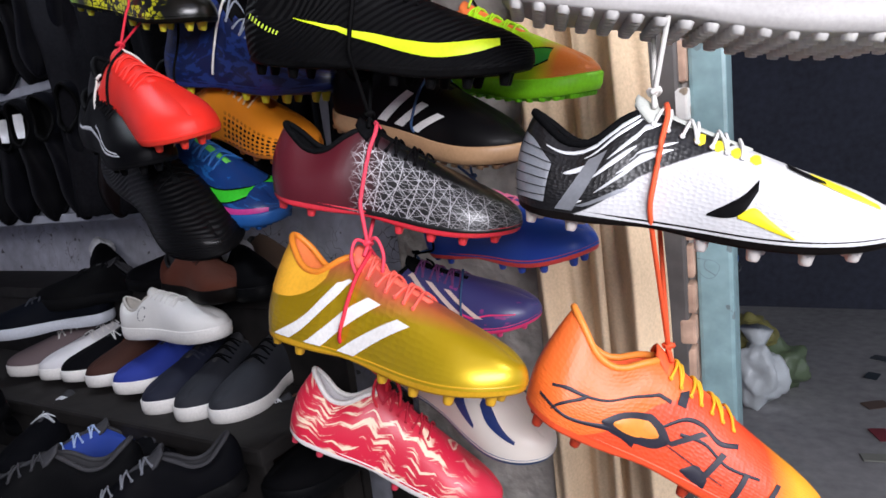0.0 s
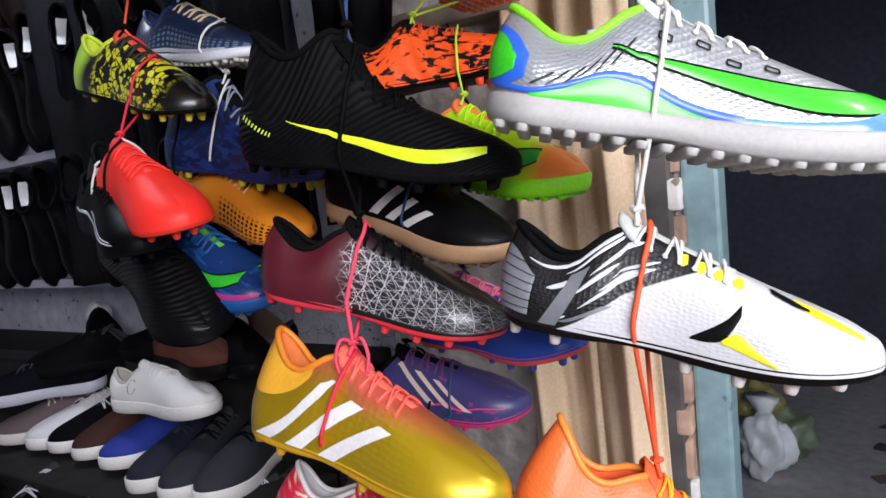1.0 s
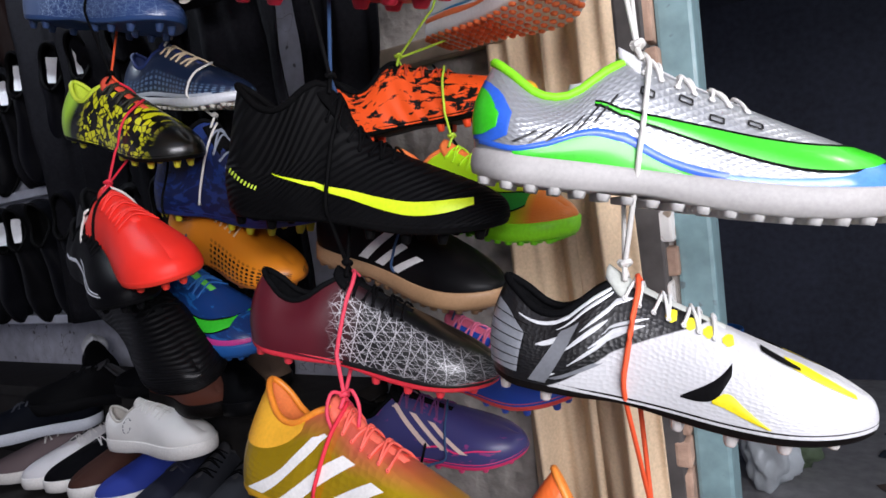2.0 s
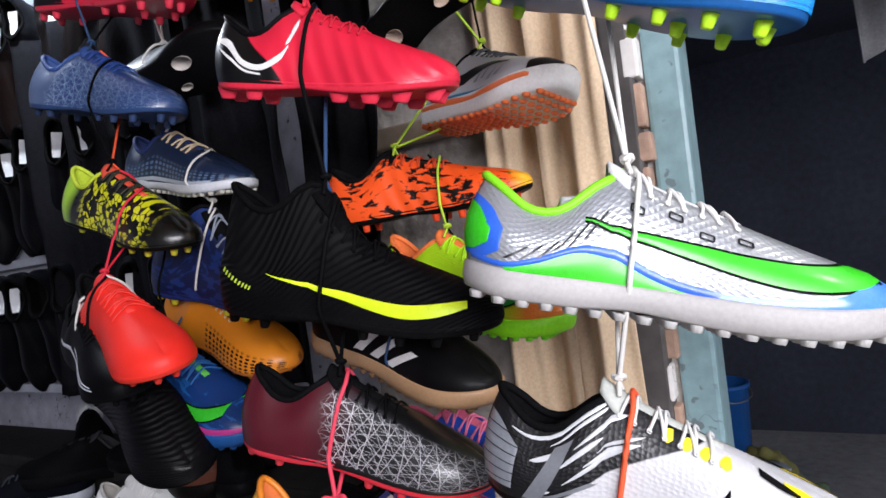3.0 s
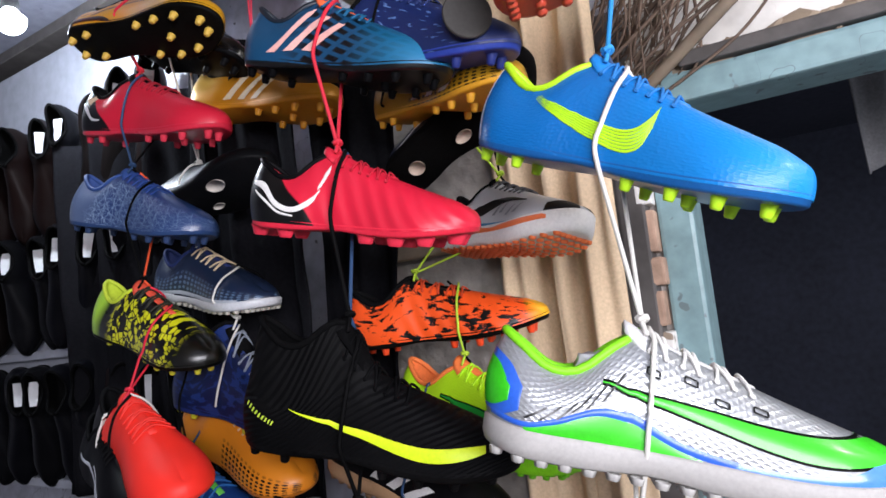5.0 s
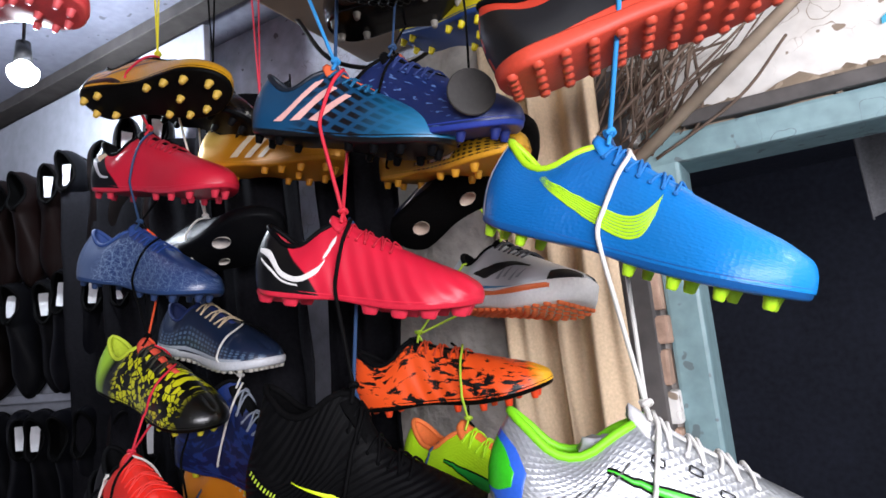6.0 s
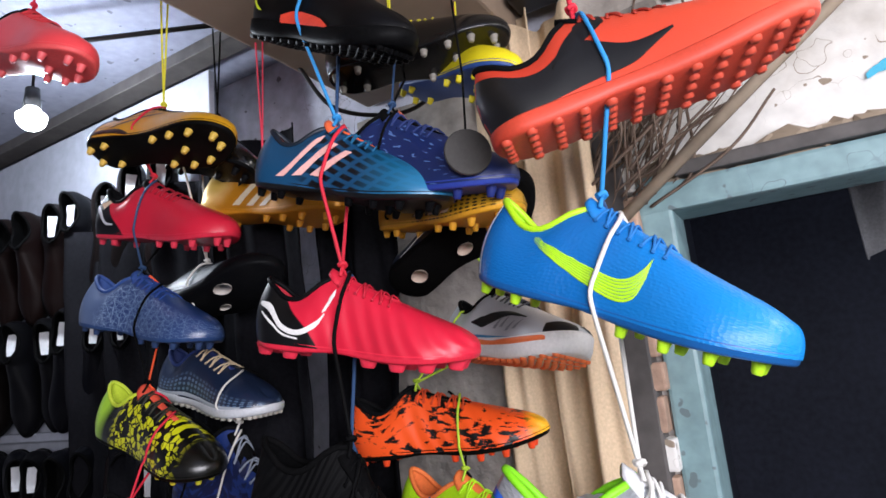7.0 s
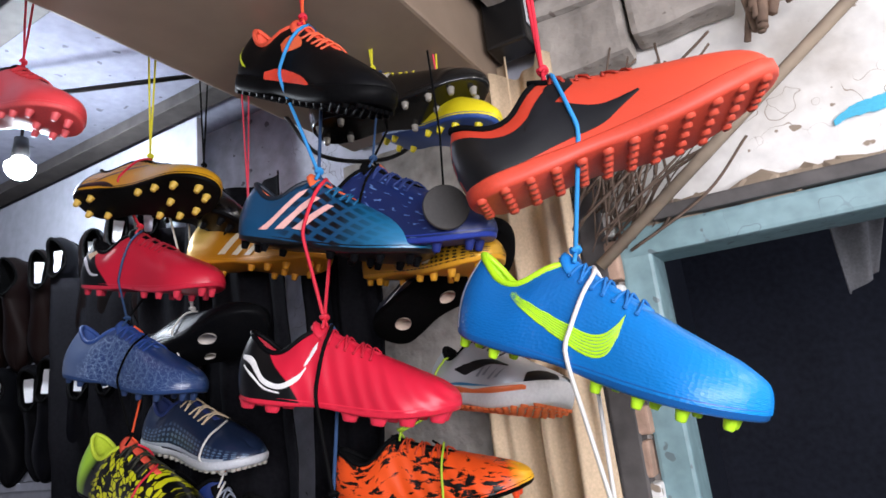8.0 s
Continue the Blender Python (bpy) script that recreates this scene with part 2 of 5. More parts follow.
def part(name, bm, mat, parent=None, label="", smooth=False):
    me = bpy.data.meshes.new(name)
    bm.to_mesh(me)
    bm.free()
    if smooth:
        me.polygons.foreach_set("use_smooth", [True] * len(me.polygons))
    me.materials.append(mat)
    ob = new(name, me)
    if parent is not None:
        ob.parent = parent
    if label:
        ob["label"] = label
    return ob


def block(size, at=(0, 0, 0), bevel=0.004, bm=None, cuts=0, jitter=0.0):
    """A bevelled box, min corner at `at`."""
    bm = bm or bmesh.new()
    made = bmesh.ops.create_cube(bm, size=1)["verts"]
    for v in made:
        v.co = Vector(((v.co.x + 0.5) * size[0] + at[0], (v.co.y + 0.5) * size[1] + at[1], (v.co.z + 0.5) * size[2] + at[2]))
    if bevel:
        edges = list({e for v in made for e in v.link_edges})
        bmesh.ops.bevel(bm, geom=edges, offset=bevel, segments=2, affect="EDGES", profile=0.6)
    if cuts:
        bmesh.ops.subdivide_edges(bm, edges=bm.edges[:], cuts=cuts, use_grid_fill=True)
        for v in bm.verts:
            v.co += Vector((noise.noise(v.co * 9), noise.noise(v.co * 9 + Vector((7, 0, 0))), noise.noise(v.co * 9 + Vector((0, 9, 0))))) * jitter
    return bm


def tube_data(points, radius, sides=7, closed=False, taper=None):
    """Vertices and faces of a tube along points."""
    pts = [Vector(p) for p in points]
    verts, faces = [], []
    count = len(pts)
    ref = Vector((0.31, 0.17, 0.93))
    for i, p in enumerate(pts):
        if closed:
            d = pts[(i + 1) % count] - pts[i - 1]
        else:
            d = pts[min(i + 1, count - 1)] - pts[max(i - 1, 0)]
        d.normalize()
        side = d.cross(ref)
        if side.length < 0.05:
            side = d.cross(Vector((1, 0, 0)))
        side.normalize()
        up = side.cross(d)
        r = radius * (taper[i] if taper else 1)
        for k in range(sides):
            a = 2 * math.pi * k / sides
            verts.append(p + (side * math.cos(a) + up * math.sin(a)) * r)
    rings = count if closed else count - 1
    for i in range(rings):
        j = (i + 1) % count
        for k in range(sides):
            m = (k + 1) % sides
            faces.append((i * sides + k, i * sides + m, j * sides + m, j * sides + k))
    if not closed:
        faces.append(tuple(range(sides))[::-1])
        faces.append(tuple((count - 1) * sides + k for k in range(sides)))
    return verts, faces


def spline(pts, n=8):
    """A smooth line through points."""
    p = [Vector(q) for q in pts]
    p = [p[0] * 2 - p[1]] + p + [p[-1] * 2 - p[-2]]
    out = []
    for i in range(1, len(p) - 2):
        for k in range(n):
            t = k / n
            a, b, c, d = p[i - 1], p[i], p[i + 1], p[i + 2]
            out.append(0.5 * ((2 * b) + (c - a) * t + (2 * a - 5 * b + 4 * c - d) * t * t + (3 * b - a - 3 * c + d) * t ** 3))
    out.append(p[-2])
    return out


def tube(name, points, radius, mat, parent=None, sides=7, closed=False, label="", taper=None):
    v, f = tube_data(points, radius, sides, closed, taper)
    return mesh_ob(name, v, f, mat, parent, label=label)


def curve(xs, ys):
    """A smooth function through (xs, ys)."""
    xs, ys = np.array(xs, float), np.array(ys, float)
    m = np.gradient(ys, xs)

    def at(x):
        i = int(np.clip(np.searchsorted(xs, x) - 1, 0, len(xs) - 2))
        h = xs[i + 1] - xs[i]
        t = min(max((x - xs[i]) / h, 0), 1)
        return float((2 * t ** 3 - 3 * t ** 2 + 1) * ys[i] + (t ** 3 - 2 * t ** 2 + t) * h * m[i] + (-2 * t ** 3 + 3 * t ** 2) * ys[i + 1] + (t ** 3 - t ** 2) * h * m[i + 1])
    return at


# ---- shoes ----
HALF = curve((0, 0.1, 0.22, 0.36, 0.5, 0.64, 0.78, 0.9, 1), (0.108, 0.118, 0.118, 0.112, 0.125, 0.152, 0.166, 0.162, 0.15))
RIDGE = curve((0.36, 0.46, 0.56, 0.66, 0.76, 0.86, 0.94, 1.0), (0.378, 0.342, 0.312, 0.284, 0.256, 0.230, 0.208, 0.182))
THROAT = 0.345


class Last:
    """The form of one shoe: heel at x = 0, toe at x = length, z up from the ground plane of the sole."""

    def __init__(self, length, high=0.0, wide=1.0, thick=0.045, low=1.0, pointed=0.0, spring=0.05, heel=0.0):
        self.heel = heel
        self.k, self.high, self.wide, self.thick, self.low, self.pointed, self.spring = length, high, wide, thick, low, pointed, spring
        self.rim_z = curve((0, 0.05, 0.13, 0.21, 0.29, 0.36), (0.335, 0.305, 0.258, 0.266, 0.335, 0.378))

    def half(self, x):
        w = HALF(x) * self.wide
        if x < 0.12:
            w *= math.sqrt(max(0, 1 - (1 - x / 0.12) ** 2))
        if x > 0.74:
            w *= max(0, 1 - ((x - 0.74) / 0.26) ** (2.2 - self.pointed)) ** (0.5 + 0.15 * self.pointed)
        return w

    def middle(self, x):
        return 0.022 * math.sin(max(0, x - 0.3) / 0.7 * math.pi * 0.9)

    def base(self, x):
        z = self.thick
        if x > 0.62:
            z += self.spring * ((x - 0.62) / 0.38) ** 2
        if x < 0.12:
            z += 0.012 * (1 - x / 0.12) ** 2
        return z

    def at(self, x, v, side, off=0.0):
        """The skin's point at x along the length, v from sole (0) to top (1)."""
        k = self.k
        x = min(max(x, 0.0), 1.0)
        under, v = min(v, 0.0), min(max(v, 0.0), 1.0)
        yo, z0, mid = self.half(x), self.base(x), self.middle(x)
        t = min(max((x - 0.25) / 0.16, 0), 1)
        t = t * t * (3 - 2 * t)
        if x < THROAT:
            q = x / THROAT
            xt = 0.018 + q * (THROAT - 0.018)
            yt = 0.066 * max(0, 1 - abs(2 * q - 1) ** 2.4) ** 0.6
            zt = self.rim_z(x)
        else:
            q = (x - THROAT) / (1 - THROAT)
            xt = THROAT + q * (0.945 - THROAT)
            yt, zt = 0.0, RIDGE(x) * self.low
        c = math.sqrt(max(0.0, 1 - v * v))
        bulge = 0.012 * math.sin(v * math.pi)
        ya = yt + (yo - yt) * (1 - v ** 1.7) + bulge
        za = z0 + (zt - z0) * v
        yb, zb = yt + (yo - yt) * c ** 0.9, za
        y, z = ya * (1 - t) + yb * t, za * (1 - t) + zb * t
        if self.high and v > 0.7 and x < 0.50:
            z += self.high * ((v - 0.7) / 0.3) * (1 if x < 0.32 else (1 - (x - 0.32) / 0.18))
        if self.heel and v > 0.5 and x < 0.34:
            z += self.heel * (v - 0.5) / 0.5 * (1 - x / 0.34)
        cx = (1 - v ** 1.7) if x < 0.25 else c ** 0.8
        xx = xt + (x - xt) * cx
        if x < 0.12:
            xx -= 0.018 * math.sin(v * math.pi) * (1 - x / 0.12)
        p = Vector((xx * k, side * y * k + mid * k, (z + 0.4 * under) * k))
        if off:
            e = 0.004
            a = self.at(min(x + e, 1), v, side) - self.at(max(x - e, 0), v, side)
            b = self.at(x, min(v + e, 1), side) - self.at(x, max(v - e, 0), side)
            nrm = a.cross(b) * -side
            if nrm.length > 1e-12:
                p = p + nrm.normalized() * off
        return p


SKIN = {}


def stations(n):
    return [(1 - math.cos(math.pi * i / n)) / 2 for i in range(n + 1)]


def add_upper(last, mat, root, nx=44, nv=15):
    verts, uvs, faces = [], [], []
    xs = stations(nx)
    loop = [(x, -1) for x in xs[::-1]] + [(x, 1) for x in xs[1:]]
    for x, side in loop:
        for j in range(nv + 1):
            v = math.sin(math.pi / 2 * j / nv)
            verts.append(last.at(x, v, side))
            uvs.append((x * 0.28, v * 0.10))
    row = nv + 1
    for i in range(len(loop) - 1):
        for j in range(nv):
            faces.append((i * row + j, i * row + j + 1, (i + 1) * row + j + 1, (i + 1) * row + j))
    # inner wall of the opening, so that the skin has a thickness
    SKIN[root.name] = mesh_ob("upper", verts, faces, mat, root, uvs=uvs)
    return SKIN[root.name]


def rim_points(last, drop=0.0, inset=0.0):
    pts = []
    n = 18
    for side in (-1, 1):
        xs = [THROAT * (0.5 - 0.5 * math.cos(math.pi * i / n)) for i in range(n + 1)]
        seq = xs[::-1] if side == -1 else xs[1:-1]
        for x in seq:
            p = last.at(x, 1.0, side)
            mid = Vector((0.2 * last.k, last.middle(0.2) * last.k, p.z))
            p = p + (mid - p) * inset
            p.z -= drop * last.k
            pts.append(p)
    return pts


def add_opening(last, lining, collar, root, thick=0.012):
    pts = rim_points(last)
    tube("collar", pts, thick * last.k, collar, root, 8, True)
    rings = [rim_points(last, 0.0, 0.03), rim_points(last, 0.06, 0.0), rim_points(last, 0.14, 0.02)]
    floor = []
    for p in rings[0]:
        q = p.copy()
        q.z = (last.thick + 0.03) * last.k
        floor.append(q)
    rings.append(floor)
    n = len(pts)
    verts = [p for r in rings for p in r]
    faces = [(i * n + k, i * n + (k + 1) % n, (i + 1) * n + (k + 1) % n, (i + 1) * n + k) for i in range(len(rings) - 1) for k in range(n)]
    faces.append(tuple((len(rings) - 1) * n + k for k in range(n)))
    mesh_ob("lining", verts, faces, lining, root)


def add_sole(last, mat, root, depth=0.045, flare=1.03, nx=44, wavy=0.0):
    xs = stations(nx)
    loop = [(x, -1) for x in xs[::-1]] + [(x, 1) for x in xs[1:-1]]
    rows = ((1.0, 0.012), (flare, 0.006), (flare, -depth * 0.55), (flare * 0.97, -depth * 0.9), (flare * 0.9, -depth))
    verts, faces = [], []
    k = last.k
    for f, dz in rows:
        for x, side in loop:
            w = last.half(x) * f + (0.004 if flare > 1 else 0.0015)
            xx = 0.5 + (x - 0.5) * (1 + (f - 1) * 0.5)
            lift = wavy * math.sin(x * 40) if dz < -depth * 0.4 else 0
            arch = 0.012 * math.exp(-((x - 0.4) / 0.12) ** 2) if dz < -depth * 0.5 else 0
            verts.append(Vector((xx * k, (side * w + last.middle(x)) * k, (last.base(x) + dz + lift + arch) * k)))
    n = len(loop)
    for i in range(len(rows) - 1):
        for j in range(n):
            m = (j + 1) % n
            faces.append((i * n + j, i * n + m, (i + 1) * n + m, (i + 1) * n + j))
    half = len(xs)
    # close below and above with strips across
    for i, flip in ((len(rows) - 1, True), (0, False)):
        left = [i * n + j for j in range(half)]
        right = [i * n + (n - j) % n for j in range(half)]
        for j in range(half - 1):
            q = (left[j], left[j + 1], right[j + 1], right[j])
            q = tuple(dict.fromkeys(q))
            if len(q) > 2:
                faces.append(q if flip else q[::-1])
    return mesh_ob("sole", verts, faces, mat, root)


STUDS = ((0.06, 0.5), (0.06, -0.5), (0.19, 0.62), (0.19, -0.62), (0.55, 0.72), (0.55, -0.72), (0.68, 0.72), (0.68, -0.74), (0.80, 0.62), (0.80, -0.66), (0.70, 0.0), (0.91, 0.28), (0.91, -0.3))


def add_studs(last, mat, root, depth, height=0.04, blade=False, tip=None):
    k = last.k
    me = None
    for x, f in STUDS:
        r = 0.0195 if not blade else 0.026
        verts, faces = [], []
        sides = 10
        for lev, (rr, dz) in enumerate(((1.25, 0.012), (1.0, -0.2 * height), (0.8, -0.85 * height), (0.62, -height))):
            for q in range(sides):
                a = 2 * math.pi * q / sides
                verts.append(Vector((math.cos(a) * r * rr * k * (1.5 if blade else 1), math.sin(a) * r * rr * k * (0.55 if blade else 1), dz * k)))
        for lev in range(3):
            for q in range(sides):
                m = (q + 1) % sides
                faces.append((lev * sides + q, lev * sides + m, (lev + 1) * sides + m, (lev + 1) * sides + q)[::-1])
        faces.append(tuple(3 * sides + q for q in range(sides))[::-1])
        if me is None:
            ob = mesh_ob("stud", verts, faces, mat, root)
            me = ob.data
        else:
            ob = new("stud", me)
            ob.parent = root
        arch = 0.012 * math.exp(-((x - 0.4) / 0.12) ** 2)
        ob.location = (x * k, (f * last.half(x) + last.middle(x)) * k, (last.base(x) - depth + arch) * k)


def add_tread(last, mat, root, depth, nubs=3, height=0.017, rows=17, radius=0.019):
    """Many small rubber nubs of a turf sole, and its ribbed side."""
    k = last.k
    verts, faces = [], []
    for i in range(rows):
        x = 0.04 + i * 0.896 / (rows - 1)
        for j in range(-nubs, nubs + 1):
            y = j / nubs * 0.86 * last.half(x) + last.middle(x)
            z = last.base(x) - depth + 0.004
            b = len(verts)
            for rr, dz in ((radius, 0.0), (radius * 0.78, -height)):
                for q in range(6):
                    a = q * math.pi / 3
                    verts.append(Vector(((x + rr * math.cos(a)) * k, (y + rr * math.sin(a)) * k, (z + dz) * k)))
            for q in range(6):
                m = (q + 1) % 6
                faces.append((b + q, b + 6 + q, b + 6 + m, b + m))
            faces.append(tuple(b + 6 + q for q in range(6))[::-1])
    mesh_ob("tread", verts, faces, mat, root)


def ribbon(name, last, line, mat, root, off=0.0012, n=26, sides=(-1, 1), label=""):
    """A flat band laid on the skin. line: rows of x, v below, v above."""
    fx = curve([i for i in range(len(line))], [r[0] for r in line])
    lo = curve([i for i in range(len(line))], [r[1] for r in line])
    hi = curve([i for i in range(len(line))], [r[2] for r in line])
    for side in sides:
        verts, faces = [], []
        for i in range(n + 1):
            t = i / n * (len(line) - 1)
            for j in range(4):
                verts.append(last.at(fx(t), lo(t) + (hi(t) - lo(t)) * j / 3, side, off if 0 < i < n and 0 < j < 3 else off * 0.6))
        for i in range(n):
            for j in range(3):
                faces.append((i * 4 + j, i * 4 + j + 1, (i + 1) * 4 + j + 1, (i + 1) * 4 + j)[::side])
        mesh_ob(name, verts, faces, mat, SKIN.get(root.name, root), label=label)


def slant(name, last, x0, v0, x1, v1, width, mat, root, off=0.0012, n=10, sides=(-1, 1), width1=None):
    """A straight band of even width along the shoe, from (x0, v0) to (x1, v1)."""
    for side in sides:
        verts, faces = [], []
        for i in range(n + 1):
            t = i / n
            w = width + ((width1 if width1 is not None else width) - width) * t
            for j in range(4):
                verts.append(last.at(x0 + (x1 - x0) * t + w * (j / 3 - 0.5), v0 + (v1 - v0) * t, side, off))
        for i in range(n):
            for j in range(3):
                faces.append((i * 4 + j, i * 4 + j + 1, (i + 1) * 4 + j + 1, (i + 1) * 4 + j)[::-side])
        mesh_ob(name, verts, faces, mat, SKIN.get(root.name, root))


def add_laces(last, mat, root, rows=6, start=0.375, end=0.62, v=0.86, r=0.0050, bow=True):
    k = last.k
    xs = [start + (end - start) * i / rows for i in range(rows + 1)]
    for i in range(rows + 1):
        for side in (-1, 1) if i < rows else (1,):
            to = xs[i + 1] if i < rows and i % 2 == 0 else xs[i]
            a = last.at(xs[i], v, side, 0.0006)
            b = last.at(to, v, -side, 0.0006)
            ma = last.at(xs[i] * 0.75 + to * 0.25, 0.965, side, 0.0016)
            mc = last.at((xs[i] + to) / 2, 1.0, side, 0.0)
            mc.z += (0.012 + 0.003 * side) * k
            mb = last.at(xs[i] * 0.25 + to * 0.75, 0.965, -side, 0.0016)
            if i % 2 and side < 0:
                continue
            tube("lace", spline((a, ma, mc, mb, b), 4), r * k, mat, root, 6)
    if bow:
        c = last.at(start, 1.0, 1)
        c.z += 0.016 * k
        for side in (-1, 1):
            loop = spline((c, c + Vector((0.02, side * 0.05, 0.02)) * k, c + Vector((0.05, side * 0.09, -0.03)) * k, c + Vector((0.06, side * 0.06, -0.03)) * k, c + Vector((0.015, side * 0.01, 0.0)) * k), 5)
            tube("lace", loop, r * k, mat, root, 6)


def add_tongue(last, mat, root, rise=0.05, lean=0.0):
    k = last.k
    verts, faces = [], []
    rows, cols = 12, 8
    for i in range(rows + 1):
        t = i / rows
        for j in range(cols + 1):
            s = j / cols * 2 - 1
            if t < 0.6:
                q = t / 0.6
                x = 0.66 - q * 0.29
                p = last.at(x, 1.0, 1)
                y, z, px = s * (0.035 + 0.03 * q), p.z / k + 0.006 - 0.05 * s * s * (0.5 + q * 0.5), p.x / k
            else:
                q = (t - 0.6) / 0.4
                p = last.at(0.37, 1.0, 1)
                y = s * 0.066 * (1 - 0.35 * q * q)
                z = p.z / k + 0.006 + rise * q - 0.05 * s * s * (1 - 0.4 * q)
                px = p.x / k - (0.055 - lean) * q
            verts.append(Vector((px * k, (y + last.middle(0.45)) * k, z * k)))
    for i in range(rows):
        for j in range(cols):
            a = i * (cols + 1) + j
            faces.append((a, a + 1, a + cols + 2, a + cols + 1))
    ob = mesh_ob("tongue", verts, faces, mat, root)
    thick = ob.modifiers.new("thick", "SOLIDIFY")
    thick.thickness = 0.012 * k
    return ob


def stripes(last, mat, root, n=3, x0=0.34, gap=0.085, lean=0.13, v0=0.05, v1=0.72, width=0.045, sides=(-1, 1)):
    for i in range(n):
        slant("stripe", last, x0 + gap * i, v0, x0 + gap * i - lean, v1 - 0.05 * i, width, mat, root, sides=sides, width1=width * 0.8)


def v_of(last, x, h):
    """The v at which the skin stands h (in shoe lengths) above the sole's edge."""
    lo, hi = 0.0, 1.0
    goal = (last.base(x) + h) * last.k
    for _ in range(14):
        m = (lo + hi) / 2
        if last.at(x, m, 1).z < goal:
            lo = m
        else:
            hi = m
    return lo


def swoosh(last, mat, root, x0=0.16, x1=0.86, h0=0.13, low=0.06, end=0.08, fat=0.045, name="side_mark", edge=None, off=0.0013):
    """A long tapering side flash; heights in shoe lengths above the sole."""
    xs = (0, 0.12, 0.25, 0.4, 0.55, 0.7, 0.82, 0.92, 1.0)
    ws = (0.06, 0.22, 0.42, 0.66, 0.86, 1.0, 0.98, 0.82, 0.5)
    mid = curve((0, 0.35, 0.7, 1), (h0, h0 * 0.45 + low * 0.55, low, end))
    for grow, m, o, nm in ((0.006, edge, off * 0.5, "mark_edge"), (0.0, mat, off, name)):
        if m is None:
            continue
        line = []
        for a, w in zip(xs, ws):
            x = x0 + (x1 - x0) * a
            line.append((x, v_of(last, x, max(0.004, mid(a) - fat * w / 2 - grow)), v_of(last, x, mid(a) + fat * w / 2 + grow)))
        ribbon(nm, last, line, m, root, o, 40)


def add_eyelets(last, mat, root, rows, start=0.375, end=0.62, v=0.86):
    """Small rings through which the laces run."""
    for i in range(rows + 1):
        x = start + (end - start) * i / rows
        for side in (-1, 1):
            c = last.at(x, v, side, 0.0012)
            a = (last.at(x + 0.01, v, side, 0.0012) - c).normalized()
            b = (last.at(x, v - 0.03, side, 0.0012) - c).normalized()
            tube("eyelet", [c + (a * math.cos(q) + b * math.sin(q)) * 0.0062 * last.k for q in (0, 1.05, 2.1, 3.14, 4.19, 5.24)], 0.0028 * last.k, mat, SKIN[root.name], 4, True)


def sole_spot(root, last, depth, x, y, rx, ry, mat):
    """A pale rubber pad let into the outsole."""
    k = last.k
    z = last.base(x) - depth
    n = 20
    verts = [((x + rx * math.cos(6.2832 * i / n)) * k, (y + ry * math.sin(6.2832 * i / n)) * k, (z + dz) * k) for dz in (0.01, -0.006) for i in range(n)]
    faces = [(i, (i + 1) % n, n + (i + 1) % n, n + i) for i in range(n)] + [tuple(range(n, 2 * n))[::-1]]
    mesh_ob("sole_pad", verts, faces, mat, root)


def stuffing(root, last, mat, x=0.24, z=0.24, size=0.075):
    """Crumpled tissue in the opening."""
    bm = bmesh.new()
    bmesh.ops.create_icosphere(bm, subdivisions=3, radius=1)
    for v in bm.verts:
        d = 1 + 0.35 * noise.noise(v.co * 2.5 + Vector((x * 50, 0, 0))) - 0.2 * abs(noise.noise(v.co * 6))
        v.co = Vector((x + v.co.x * size * 1.4 * d, v.co.y * size * 0.75 * d, z + v.co.z * size * 0.8 * d)) * last.k
    part("tissue", bm, mat, root, "crumpled white tissue", True)


def place_shoe(root, at, roll):
    x, y, z, yaw, pitch, length = at
    root.matrix_world = Matrix.Translation((x, y, z)) @ Euler((0, radians(-pitch), radians(yaw))).to_matrix().to_4x4() @ Euler((radians(roll), 0, 0)).to_matrix().to_4x4() @ Matrix.Translation((0, 0, -0.06 * length))


def shoe(kind_name, at, label, upper, sole, lining, lace, stud=None, style="cleat", roll=0.0, collar=None, tongue=None, high=0.0, wide=1.0, low=1.0, bow=False, pointed=0.0, thick=None, depth=None, rows=6, group="hanging shoes", category="shoe", blade=False, laced=True, spring=0.05, rise=0.025, heel=0.0):
    length = at[5]
    thick = thick if thick is not None else dict(cleat=0.062, turf=0.088, trainer=0.10, slip=0.05)[style]
    depth = depth if depth is not None else dict(cleat=0.024, turf=0.066, trainer=0.09, slip=0.04)[style]
    last = Last(length, high, wide, thick, low, pointed, spring, heel)
    root = new(kind_name)
    root.empty_display_size = 0.02
    tagged(root, label, category, group)
    place_shoe(root, at, roll)
    add_upper(last, upper, root)
    add_opening(last, lining, collar or lining, root)
    plate = add_sole(last, sole, root, depth, 0.985 if style == "cleat" else 1.03)
    if style == "cleat":
        add_studs(last, stud or sole, plate, depth, 0.034, blade)
    elif style == "turf":
        add_tread(last, stud or sole, plate, depth)
    if laced:
        flap = add_tongue(last, tongue or lining, root, rise)
        add_laces(last, lace, flap, rows, bow=bow)
        add_eyelets(last, lace, root, rows)
    return root, last


# ---- the room ----
ROOM = pose(0.42, 0.886, 0, 0, 0, -30)


def room_ob(name, bm, mat, label="", category="", kind="structure", smooth=False):
    ob = part(name, bm, mat, None, "", smooth)
    ob.matrix_world = ROOM
    tagged(ob, label, category, "", kind)
    return ob


